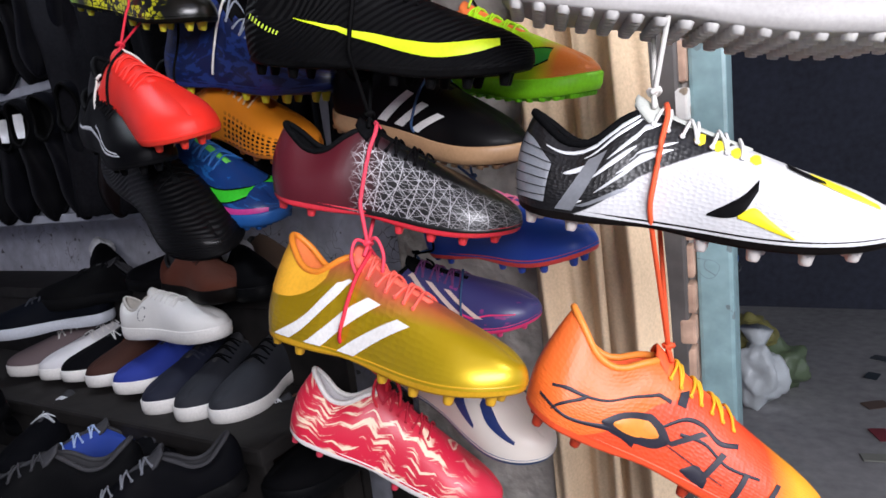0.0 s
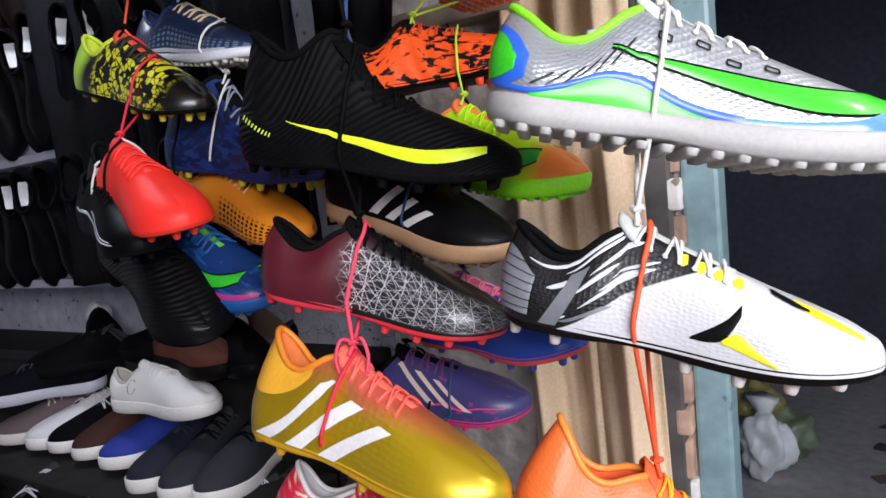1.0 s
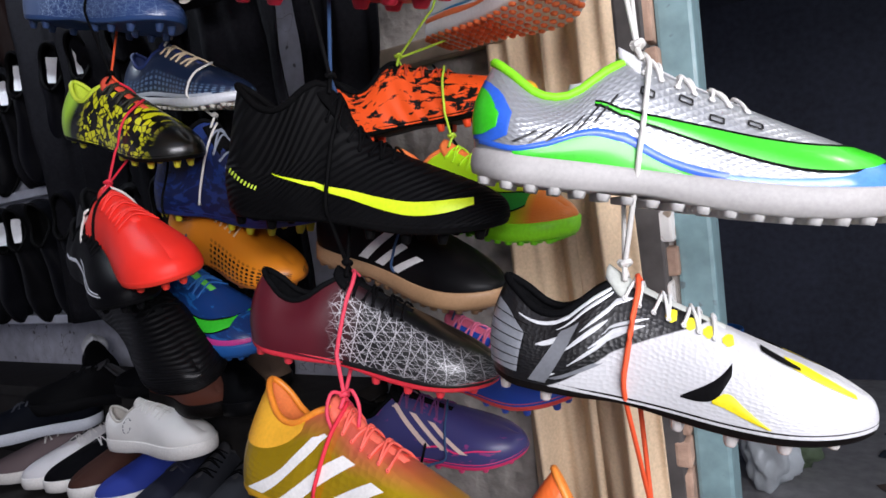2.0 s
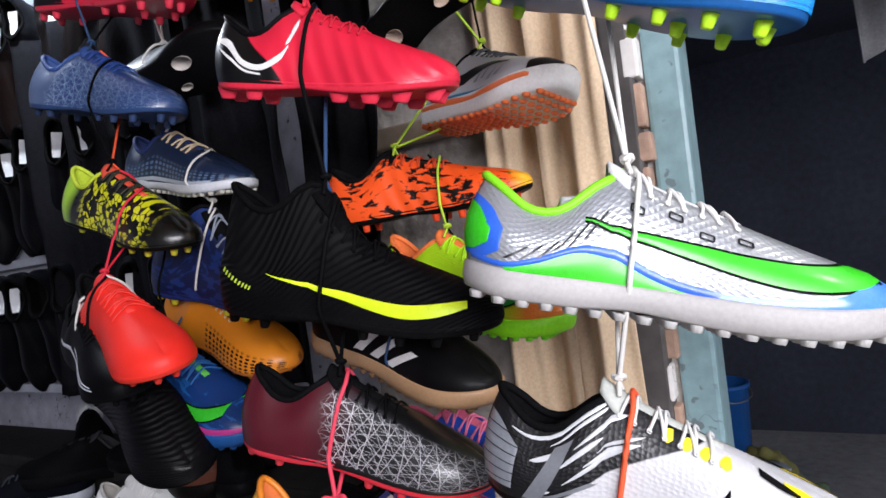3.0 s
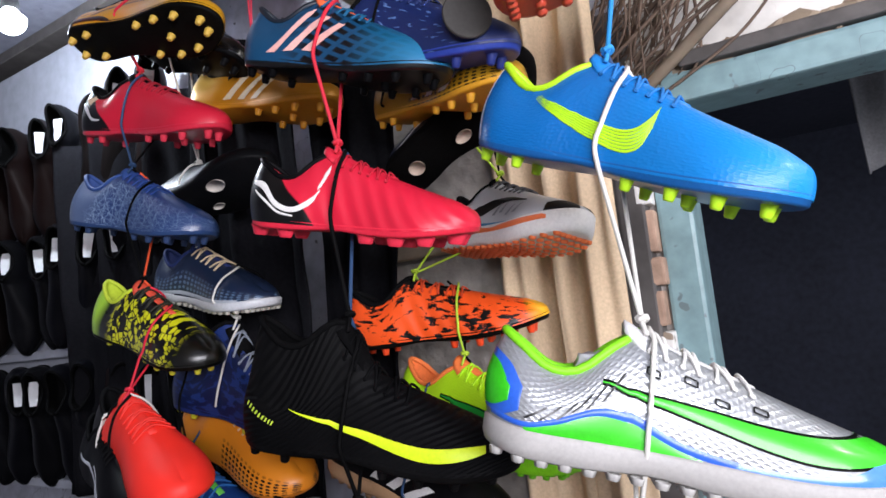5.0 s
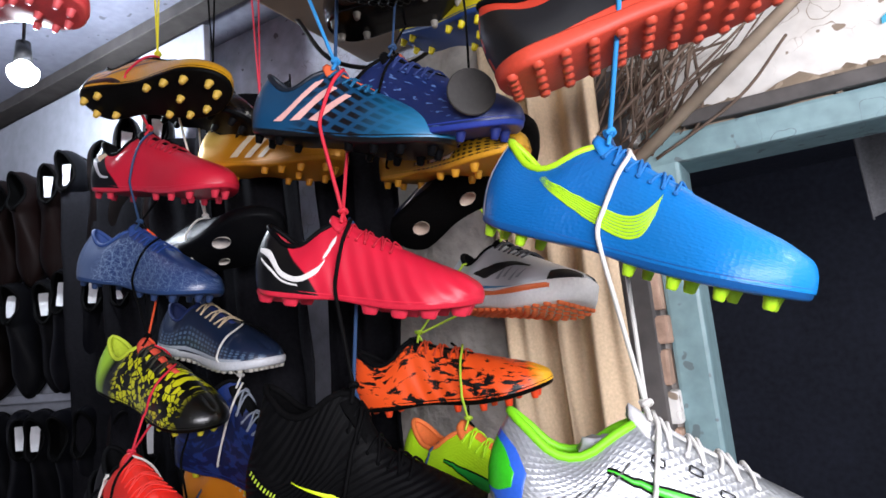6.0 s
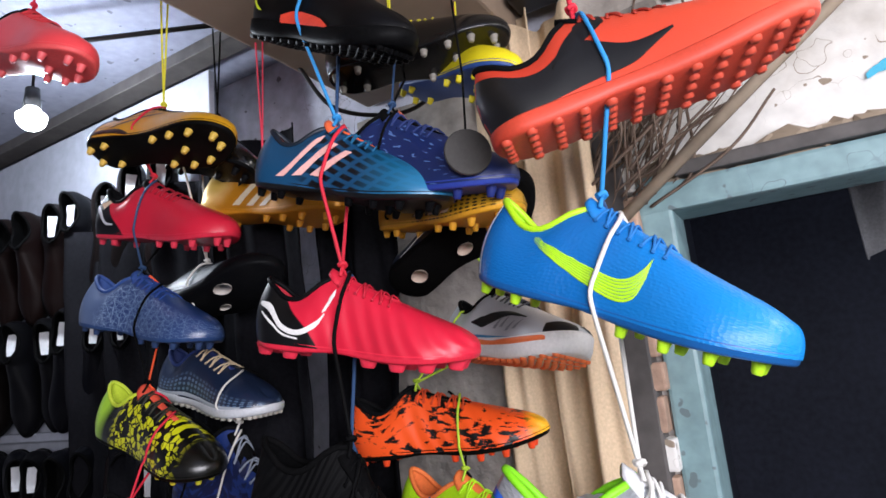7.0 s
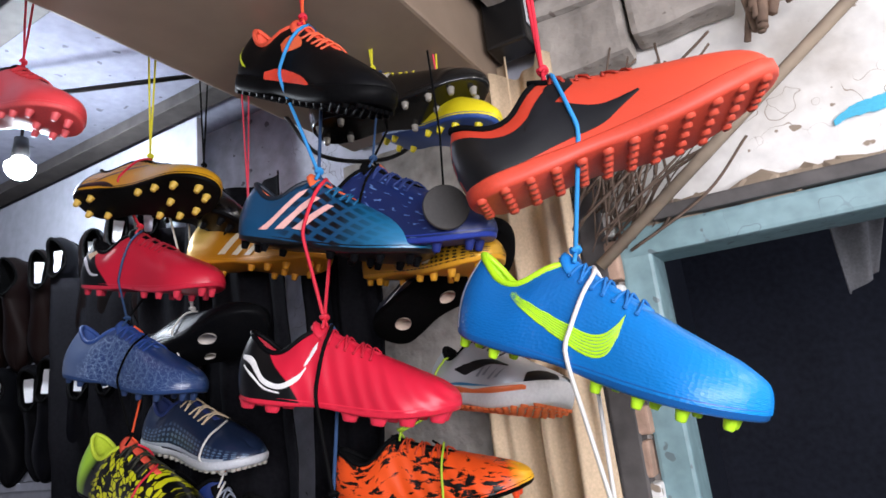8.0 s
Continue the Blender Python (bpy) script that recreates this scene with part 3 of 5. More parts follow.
room_ob("wall_back", block((4.2, 0.16, 2.45), (-4.25, 0.02, 0), 0.0), M_WALL, "pale grey-blue limewashed shop wall", "wall")
room_ob("wall_above_door", block((1.6, 0.16, 0.85), (-0.05, 0.02, 1.945), 0.0), M_WHITE, "white plaster wall above the doorway", "wall")
room_ob("wall_right", block((0.16, 2.6, 2.8), (1.39, -2.6, 0), 0.0), M_WALL, "plain shop wall", "wall")
room_ob("wall_left", block((0.16, 3.6, 2.6), (-2.75, -3.6, 0), 0.0), M_WALL, "pale grey-blue side wall", "wall")
room_ob("wall_front", block((4.3, 0.16, 2.8), (-2.75, -2.8, 0), 0.0), M_WALL, "plain wall behind the stall", "wall")
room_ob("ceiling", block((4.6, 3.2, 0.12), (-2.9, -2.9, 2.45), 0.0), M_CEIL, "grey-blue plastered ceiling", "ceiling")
room_ob("ceiling_beam", block((0.37, 2.6, 0.2), (-0.56, -2.59, 2.245), 0.006), M_TAN, "boxed beige ceiling beam", "beam")
room_ob("floor", block((9, 9, 0.1), (-4, -3.5, -0.1), 0.0), M_FLOOR, "dull grey cement floor", "floor")
room_ob("inner_wall_back", block((6, 0.15, 2.6), (-1.5, 3.8, 0), 0.0), M_DARKROOM, "back wall of the unlit room, coloured dark for its shade", "wall")
room_ob("inner_wall_left", block((0.15, 3.6, 2.6), (-0.6, 0.19, 0), 0.0), M_DARKROOM, "side wall of the unlit room, coloured dark for its shade", "wall")
room_ob("inner_ceiling", block((6, 3.7, 0.1), (-1.5, 0.19, 2.6), 0.0), M_DARKROOM, "ceiling of the unlit room, coloured dark for its shade", "ceiling")
room_ob("door_post", block((0.05, 0.10, 1.95), (-0.04, -0.02, 0), 0.006), M_DOORPAINT, "pale blue painted door post", "door frame")
room_ob("door_lintel", block((1.5, 0.10, 0.045), (-0.04, -0.022, 1.89), 0.006), M_DOORPAINT, "pale blue painted door lintel", "door frame")


M_STONE = plain("pale_stone", (0.40, 0.36, 0.32), 0.95, 0, 22, 0.45, 1.0, 0, 5, 0.01, chips=(0.18, 0.15, 0.13))


# ---- curtain, posts and broken plaster round the doorway ----
def pleated(name, x0, x1, z0, z1, y, folds, amp, mat, label, seed=0, category="curtain"):
    """A hanging cloth with uneven folds, in the room's frame."""
    rnd = random.Random(seed)
    bm = bmesh.new()
    nx, nz = 60, 26
    ph = [rnd.uniform(0, 6.28) for _ in range(4)]
    grid = []
    for j in range(nz + 1):
        q = j / nz
        row = []
        for i in range(nx + 1):
            p = i / nx
            squeeze = 1 - 0.10 * math.sin(q * math.pi) * (0.5 + 0.5 * math.sin(ph[3]))
            x = x0 + (x1 - x0) * (0.5 + (p - 0.5) * squeeze) + 0.008 * math.sin(q * 5 + ph[0])
            a = math.sin(p * folds * 6.28 + ph[1] + 0.9 * math.sin(q * 3 + ph[2]))
            d = amp * (a + 0.4 * math.sin(p * folds * 15 + q * 4)) + 0.006 * noise.noise(Vector((p * 6, q * 9, seed)))
            row.append(bm.verts.new((x, y + d, z0 + (z1 - z0) * q)))
        grid.append(row)
    for j in range(nz):
        for i in range(nx):
            bm.faces.new((grid[j][i], grid[j][i + 1], grid[j + 1][i + 1], grid[j + 1][i]))
    ob = room_ob(name, bm, mat, label, category, "thing", True)
    m = ob.modifiers.new("thick", "SOLIDIFY")
    m.thickness = 0.003
    return ob


pleated("curtain", -0.285, -0.165, 0.65, 2.28, -0.05, 1.2, 0.022, M_CURTAIN, "beige cotton trousers hanging in long folds", 3, "cloth")
pleated("curtain", -0.185, -0.075, 0.62, 2.24, -0.075, 1.0, 0.024, M_CURTAIN, "beige cotton trousers hanging in long folds", 8, "cloth")
room_ob("wall_pier", block((0.30, 0.05, 2.2), (-0.56, -0.035, 0), 0.003, None, 5, 0.006), M_CONCRETE, "rough crumbling cement pier", "wall")
room_ob("batten", block((0.30, 0.03, 0.035), (-0.545, -0.075, 1.72), 0.004), M_WOOD, "weathered wooden batten nailed across the pier", "batten", "thing")
room_ob("jamb", block((0.042, 0.07, 2.05), (-0.092, -0.045, 0), 0.005), M_DARKWOOD, "dark grey worn wooden jamb", "door frame")
bm = bmesh.new()
tv, tf = tube_data([(-0.105, -0.06, z) for z in (0.3, 1.0, 1.6, 2.2)], 0.006, 10)
room_ob("steel_rod", bm, M_STEEL, "thin grey steel rod beside the jamb", "rod", "thing")
tmp = bmesh.new()
vs = [tmp.verts.new(v) for v in tv]
for f in tf:
    tmp.faces.new([vs[i] for i in f])
tmp.to_mesh(bpy.data.objects["steel_rod"].data)
tmp.free()

# brick edge between jamb and painted post
edge = room_ob("brick_edge", block((0.016, 0.05, 2.0), (-0.055, -0.012, 0), 0.0), M_CONCRETE, "broken brick edge of the wall", "wall")
rnd = random.Random(5)
z = 0.5
while z < 1.93:
    h = rnd.uniform(0.045, 0.07)
    b = part("brick", block((0.024 + rnd.uniform(-0.004, 0.004), 0.05, h - 0.008), (-0.064 + rnd.uniform(-0.003, 0.003), -0.04 + rnd.uniform(-0.006, 0.004), z), 0.004), M_BRICK if rnd.random() < 0.7 else M_WHITE, edge)
    z += h

# broken plaster over the lintel
bm = bmesh.new()
for i in range(70):
    x = rnd.uniform(-0.08, 1.1)
    s = rnd.uniform(0.012, 0.032)
    made = bmesh.ops.create_icosphere(bm, subdivisions=1, radius=s)["verts"]
    for v in made:
        v.co = Vector((v.co.x * 1.6, v.co.y * 0.8, v.co.z * 0.7)) * (1 + 0.5 * noise.noise(v.co * 60 + Vector((i, 0, 0)))) + Vector((x, 0.0, 1.945 + rnd.uniform(-0.005, 0.02)))
room_ob("plaster_rubble", bm, M_WOOD, "crumbled brown plaster along the lintel", "plaster", "stuff")
room_ob("lintel_board", block((1.3, 0.05, 0.022), (0.02, -0.03, 1.937), 0.004, None, 3, 0.004), M_DARKWOOD, "dark weathered board above the lintel", "board")
pole = tube("wooden_pole", [(-0.055, -0.085, 1.875), (0.145, -0.088, 2.02), (0.365, -0.09, 2.18), (0.525, -0.09, 2.30), (0.685, -0.09, 2.42)], 0.009, M_WOOD, None, 8)
pole.matrix_world = ROOM
tagged(pole, "grey weathered wooden pole leaning over the doorway", "pole")
# tangled twigs and wires
bm = bmesh.new()
vv, ff = [], []
for i in range(75):
    a = Vector((rnd.uniform(-0.13, 0.02), rnd.uniform(-0.08, -0.01), rnd.uniform(1.90, 2.02)))
    b = a + Vector((rnd.uniform(0.02, 0.2), 0, rnd.uniform(0.08, 0.24)))
    mid = (a + b) / 2 + Vector((rnd.uniform(-0.06, 0.04), rnd.uniform(-0.03, 0.0), rnd.uniform(-0.05, 0.05)))
    q, r = tube_data(spline((a, mid, b), 6), rnd.uniform(0.0008, 0.0026), 5)
    ff += [tuple(k + len(vv) for k in f) for f in r]
    vv += q
twigs = mesh_ob("twigs", vv, ff, plain("bark_brown", (0.16, 0.11, 0.08), 0.85, 0, 60, 0.5, 0.6, 0, 8), None)
twigs.matrix_world = ROOM
tagged(twigs, "tangle of dry brown twigs and wires", "twigs", "", "stuff")
# rough stone lining of the ceiling beside the beam
for i in range(5):
    st = room_ob("ceiling_stone", block((0.20, 0.45, 0.10), (-0.17 + 0.2 * i, -0.50, 2.36), 0.015, None, 4, 0.012), M_STONE, "rough pale ceiling stone", "ceiling")
box = room_ob("meter_box", block((0.075, 0.06, 0.11), (-0.18, -0.10, 2.28), 0.006), M_BLACKPLASTIC, "black plastic meter box with a pale sticker", "meter", "thing")
part("sticker", block((0.002, 0.035, 0.045), (-0.104, -0.09, 2.31), 0), M_PAPER, box, "pale sticker")
for k in range(3):
    part("print_bar", block((0.001, 0.024, 0.004), (-0.1018, -0.085, 2.32 + 0.01 * k), 0), M_BLACKPLASTIC, box)
for x0, x1, z0, z1 in ((-0.11, 0.045, 2.215, 2.325), (0.05, 0.205, 2.235, 2.33), (-0.11, 0.02, 2.33, 2.445), (0.025, 0.20, 2.335, 2.445)):
    room_ob("wall_stone", block((x1 - x0, 0.07, z1 - z0), (x0, -0.055, z0), 0.012, None, 6, 0.009), M_STONE, "rough pale grey building stone above the doorway", "wall")
# knotted brown roots hanging beside the stones
vv, ff = [], []
for i in range(16):
    x = 0.215 + rnd.uniform(0, 0.05)
    p = [Vector((x + rnd.uniform(-0.02, 0.02), -0.05 + rnd.uniform(-0.02, 0.02), z)) for z in (2.44, 2.36, 2.29, 2.20 + rnd.uniform(-0.03, 0.03))]
    q, r = tube_data(spline(p, 5), rnd.uniform(0.004, 0.010), 6, False, None)
    ff += [tuple(k + len(vv) for k in f) for f in r]
    vv += q
roots = mesh_ob("roots", vv, ff, plain("root_brown", (0.20, 0.13, 0.09), 0.85, 0, 60, 0.5, 0.6, 0, 8), None)
roots.matrix_world = ROOM
tagged(roots, "bunch of dry brown roots hanging on the wall", "roots", "", "stuff")
# dark ceiling battens and a rod, paint stroke
for x0, x1, yy in ((-2.4, -0.56, -0.16), (-2.4, -0.56, -0.55)):
    room_ob("ceiling_batten", block((x1 - x0, 0.055, 0.03), (x0, yy, 2.42), 0.003), M_DARKWOOD, "dark wooden batten under the ceiling", "batten")
rod = tube("hanging_rod", [(-1.9, 1.12, 2.40), (-0.95, 1.06, 2.385), (0.12, 1.0, 2.372)], 0.005, M_BLACKPLASTIC, None, 8)
tagged(rod, "thin dark rod strung under the ceiling", "rod")
wire = tube("cable", spline([(-0.16, 0.98, 2.25), (-0.10, 1.0, 2.17), (0.02, 1.0, 2.15), (0.10, 0.98, 2.19), (0.16, 0.96, 2.26)], 8), 0.004, M_BLACKPLASTIC, None, 6)
tagged(wire, "black cable drooping below the beam", "cable")
bm = bmesh.new()
prev = None
for i in range(25):
    q = i / 24
    x, z, h = 0.285 + 0.13 * q, 2.028 + 0.035 * q + 0.004 * math.sin(q * 9), 0.011 * math.sin(math.pi * (0.12 + 0.76 * q)) * (1 + 0.35 * noise.noise(Vector((q * 14, 0, 0))))
    pair = [bm.verts.new((x, 0.0155, z - h)), bm.verts.new((x, 0.0155, z + h * (1 + 0.3 * noise.noise(Vector((0, q * 17, 0))))))]
    if prev:
        bm.faces.new((prev[0], pair[0], pair[1], prev[1]))
    prev = pair
room_ob("paint_stroke", bm, simple("49b6d8", 0.6), "pale blue brush stroke on the plaster", "paint", "thing")

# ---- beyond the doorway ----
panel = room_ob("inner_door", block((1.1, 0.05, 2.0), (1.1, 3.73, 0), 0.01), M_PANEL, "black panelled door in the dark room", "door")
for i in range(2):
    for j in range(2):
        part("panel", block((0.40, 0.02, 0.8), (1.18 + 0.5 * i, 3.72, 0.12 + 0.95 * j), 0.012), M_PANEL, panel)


def bucket(x, y):
    root = new("bucket")
    root.location = (x, y, 0.0)
    tagged(root, "tall blue plastic bucket on the cement floor", "bucket")
    blue = simple("2468b8", 0.4)
    prof = [(0.10, 0.0), (0.115, 0.01), (0.14, 0.50), (0.15, 0.505), (0.15, 0.53), (0.135, 0.53), (0.105, 0.02), (0.0, 0.015)]
    verts, faces, n = [], [], 28
    for r, zz in prof:
        for k in range(n):
            a = 6.2832 * k / n
            verts.append((r * math.cos(a), r * math.sin(a), zz))
    for i in range(len(prof) - 1):
        for k in range(n):
            m = (k + 1) % n
            faces.append((i * n + k, i * n + m, (i + 1) * n + m, (i + 1) * n + k))
    faces.append(tuple(range(n))[::-1])
    mesh_ob("body", verts, faces, blue, root)
    tube("handle", spline([(0.15, 0, 0.50), (0.12, -0.11, 0.46), (0, -0.17, 0.44), (-0.12, -0.11, 0.46), (-0.15, 0, 0.50)], 6), 0.004, M_STEEL, root)


bucket(1.66, 3.7)


def bag(name, at, size, colour, label, seed, knot=True):
    """A crumpled plastic bag."""
    root = new(name)
    root.location = at
    tagged(root, label, "bag", "bags on the floor")
    bm = bmesh.new()
    bmesh.ops.create_icosphere(bm, subdivisions=4, radius=1)
    for v in bm.verts:
        d = 1 + 0.45 * noise.noise(v.co * 1.7 + Vector((seed, 0, 0))) - 0.25 * abs(noise.noise(v.co * 3.5 + Vector((0, seed, 0)))) - 0.10 * abs(noise.noise(v.co * 8 + Vector((seed, seed, 0))))
        v.co = Vector((v.co.x * size[0], v.co.y * size[1], v.co.z * size[2])) * d
        v.co.z = max(v.co.z + size[2] * 0.9, 0.0)
    part("body", bm, simple(colour, 0.35, 0, 0.2), root, "", True)
    if knot:
        bm = bmesh.new()
        bmesh.ops.create_cone(bm, cap_ends=True, segments=14, radius1=0.02, radius2=0.07, depth=0.1)
        for v in bm.verts:
            v.co = v.co * (1 + 0.3 * noise.noise(v.co * 30)) + Vector((0, 0, size[2] * 1.95))
        part("knot", bm, simple(colour, 0.35, 0, 0.2), root, "", True)


bag("plastic_bag", (1.44, 2.76, 0.0), (0.12, 0.11, 0.17), "e6ecee", "white crumpled plastic bag full of rags", 1.0)
bag("plastic_bag", (1.615, 2.91, 0.0), (0.14, 0.11, 0.13), "6f7f62", "dull green crumpled plastic bag", 4.0, False)
bag("plastic_bag", (1.487, 2.95, 0.20), (0.12, 0.11, 0.10), "8d8750", "olive crumpled sack lying on other bags", 7.0, False)
for k, (x, y, s, c) in enumerate(((1.9, 2.6, 0.05, "6b5a52"), (2.1, 2.9, 0.04, "38414a"), (1.75, 2.35, 0.05, "8f3d46"), (2.3, 3.1, 0.05, "4a5058"), (1.6, 2.2, 0.045, "9a9a90"))):
    bm = block((s * 2, s * 1.3, 0.006), (-s, -s / 2, 0), 0.002, None, 3, 0.008)
    for v in bm.verts:
        v.co.z = max(v.co.z, 0.0)
    sc = part("scrap", bm, simple(c, 0.7))
    sc.matrix_world = pose(x, y, 0.004, 0, 0, 40 * k)
    tagged(sc, "crumpled scrap of packaging on the floor", "litter", "floor litter")


def rag(at, w, h):
    bm = bmesh.new()
    nx, nz = 16, 16
    g = []
    for j in range(nz + 1):
        q = j / nz
        row = []
        for i in range(nx + 1):
            p = i / nx
            width = w * (0.25 + 0.75 * q)
            row.append(bm.verts.new((p * width + 0.10 * (1 - q) * w * 0.3, 0.02 * math.sin(p * 9 + q * 2), h * q + 0.05 * p * (1 - q))))
        g.append(row)
    for j in range(nz):
        for i in range(nx):
            bm.faces.new((g[j][i], g[j][i + 1], g[j + 1][i + 1], g[j + 1][i]))
    ob = part("hanging_rag", bm, plain("grey_rag", (0.28, 0.28, 0.29), 0.9, 0, 150, 0.3, 0.4, 0, 6), None, "", True)
    ob.location = at
    m = ob.modifiers.new("thick", "SOLIDIFY")
    m.thickness = 0.004
    tagged(ob, "grey cloth hanging from above inside the doorway", "cloth")


rag((1.09, 1.44, 1.85), 0.34, 0.75)

# ---- lamps as things ----
bulb = new("light_bulb")
bulb.location = BULB
tagged(bulb, "bare glowing white bulb hanging under the ceiling", "lamp")
glow = Nodes("lamp_glow")
glow.out.inputs["Emission Color"].default_value = (0.85, 0.92, 1, 1)
glow.out.inputs["Emission Strength"].default_value = 30
bm = bmesh.new()
bmesh.ops.create_uvsphere(bm, u_segments=24, v_segments=14, radius=0.026)
for v in bm.verts:
    if v.co.z > 0.006:
        v.co.x *= 0.8 - v.co.z * 5
        v.co.y *= 0.8 - v.co.z * 5
g = part("glass", bm, glow.mat, bulb, "", True)
g.visible_shadow = False
bm = bmesh.new()
bmesh.ops.create_cone(bm, cap_ends=True, segments=16, radius1=0.016, radius2=0.012, depth=0.04, matrix=Matrix.Translation((0, 0, 0.04)))
part("socket", bm, M_BLACKPLASTIC, bulb, "", True)
tube("flex", [(0, 0, 0.05), (0, 0.005, 0.16), (0, 0, 0.28)], 0.003, M_BLACKPLASTIC, bulb)

# tube lamp above the aisle, behind the viewer
fix = new("tube_lamp")
fix.matrix_world = TUBE
tagged(fix, "white tube lamp housing hung from the ceiling", "lamp")
part("housing", block((1.34, 0.44, 0.03), (-0.67, -0.22, 0.02), 0.006), M_WHITE, fix)
up = TUBE.to_3x3().inverted() @ Vector((0, 0, 1))
for x in (-0.55, 0.55):
    foot = Vector((x, 0.0, 0.05))
    tube("rod", [foot, foot + up * 0.35, foot + up * 0.62], 0.004, M_STEEL, fix)

# ---- hanging football boots ----
LB, LG = simple("17181b", 0.8), simple("8e8c8a", 0.8)
WHITE, BLACK = simple("e6e4e0", 0.4), simple("121214", 0.4, 0, 0.2)
HUNG = {}


def hang(key, *args, **kw):
    root, last = shoe("football_boot", *args, **kw)
    HUNG[key] = (root, last)
    return root, last


# front column
r, l = hang("N0", (0.063, 0.546, 1.159, -9.7, -29.5, 0.285), "orange football boot with dark trim and yellow laces", upper_material("coral_knit", "ea4c28", "f07030", "f6a82c", "split", 0.45, lo=0.085, hi=0.21, slope=0.9, texture="pebble"), simple("f0562c"), simple("f2602f", 0.7), simple("f4b62a", 0.6), simple("b83a1e"), roll=-6, heel=0.07, wide=1.1, collar=simple("f7913a"))
NAVY = simple("1d1b2a", 0.5)
ribbon("trim", l, [(0.05, 0.40, 0.44), (0.10, 0.52, 0.56), (0.22, 0.60, 0.63), (0.40, 0.66, 0.70)], NAVY, r, 0.001)
ribbon("trim", l, [(0.03, 0.20, 0.24), (0.12, 0.16, 0.21), (0.24, 0.22, 0.30), (0.34, 0.10, 0.20)], NAVY, r, 0.001)
ribbon("side_mark", l, [(0.22, 0.32, 0.36), (0.26, 0.20, 0.46), (0.33, 0.15, 0.48), (0.40, 0.18, 0.44), (0.44, 0.30, 0.34)], NAVY, r, 0.0012)
ribbon("side_mark", l, [(0.255, 0.31, 0.35), (0.285, 0.25, 0.40), (0.33, 0.22, 0.41), (0.375, 0.25, 0.38), (0.40, 0.30, 0.33)], simple("f7913a"), r, 0.0022)
slant("trim", l, 0.44, 0.30, 0.53, 0.62, 0.022, NAVY, r)
slant("trim", l, 0.56, 0.10, 0.60, 0.55, 0.018, NAVY, r)
slant("trim", l, 0.44, 0.28, 0.62, 0.20, 0.03, NAVY, r)
slant("trim", l, 0.66, 0.05, 0.68, 0.50, 0.016, NAVY, r)
ribbon("trim", l, [(0.46, 0.44, 0.48), (0.54, 0.50, 0.54), (0.62, 0.42, 0.46), (0.72, 0.50, 0.54)], NAVY, r, 0.001)
ribbon("trim", l, [(0.42, 0.70, 0.82), (0.45, 0.72, 0.90)], NAVY, r, 0.0016)
slant("trim", l, 0.74, 0.08, 0.78, 0.60, 0.014, NAVY, r)
ribbon("trim", l, [(0.40, 0.40, 0.44), (0.46, 0.60, 0.65), (0.52, 0.66, 0.71), (0.58, 0.60, 0.66), (0.64, 0.70, 0.76)], NAVY, r, 0.0012)
ribbon("trim", l, [(0.07, 0.14, 0.19), (0.09, 0.28, 0.34), (0.12, 0.44, 0.50), (0.15, 0.55, 0.60)], NAVY, r, 0.0012, 16)
ribbon("side_mark", l, [(0.50, 0.10, 0.13), (0.54, 0.06, 0.26), (0.58, 0.04, 0.16)], NAVY, r, 0.0012, 12)

r, l = hang("N1", (0.075, 0.547, 1.346, -25.9, -11.9, 0.282), "white football boot with black silver-streaked heel and yellow flashes", upper_material("white_streaked", "1c1b1e", "b9bcc0", "c6c6c7", "streaks", 0.38, coat=0.3, lo=0.055, hi=-0.03, slope=1.15, texture="pebble"), simple("231d1c", 0.4), LB, simple("d9d9d6", 0.7), simple("cfc9c4", 0.4), roll=-1.4, thick=0.06, depth=0.024, bow=False, tongue=simple("b9bcb4", 0.6), collar=LB, rise=0.03)
ribbon("side_mark", l, [(0.55, 0.19, 0.21), (0.60, 0.21, 0.37), (0.635, 0.30, 0.51), (0.665, 0.57, 0.70)], simple("1b1a1c"), r, 0.001)
ribbon("side_mark", l, [(0.625, 0.23, 0.26), (0.66, 0.21, 0.38), (0.70, 0.16, 0.28), (0.76, 0.08, 0.10)], simple("f0dc1e"), r, 0.0014)
for x0, v0, x1, v1, w in ((0.15, 0.57, 0.23, 0.68, 0.07), (0.08, 0.82, 0.36, 0.97, 0.05), (0.23, 0.48, 0.34, 0.68, 0.06), (0.25, 0.29, 0.40, 0.62, 0.045), (0.30, 0.45, 0.44, 0.72, 0.05), (0.16, 0.10, 0.22, 0.20, 0.04), (0.27, 0.64, 0.40, 0.90, 0.05), (0.33, 0.56, 0.45, 0.80, 0.03), (0.20, 0.78, 0.36, 0.93, 0.04)):
    ribbon("streak", l, [(x0 + (x1 - x0) * q, v0 + (v1 - v0) * q - w * f, v0 + (v1 - v0) * q + w * f) for q, f in ((0, 0.12), (0.3, 0.5), (0.75, 0.5), (1, 0.1))], simple("d6d8da", 0.35, 0.2), r, 0.001, 12)
ribbon("toe_mark", l, [(0.80, 0.90, 0.97), (0.85, 0.84, 0.96), (0.90, 0.78, 0.90), (0.95, 0.72, 0.80)], simple("f0dc1e"), r, 0.001)
ribbon("toe_mark", l, [(0.74, 0.93, 0.98), (0.79, 0.89, 0.95), (0.83, 0.88, 0.91)], simple("1b1a1c"), r, 0.0018)
for i in range(4):
    ribbon("yellow_patch", l, [(0.49 + 0.05 * i, 0.86, 0.90), (0.505 + 0.05 * i, 0.84, 0.95), (0.52 + 0.05 * i, 0.88, 0.96)], simple("e8d82a"), r, 0.0008, 8)
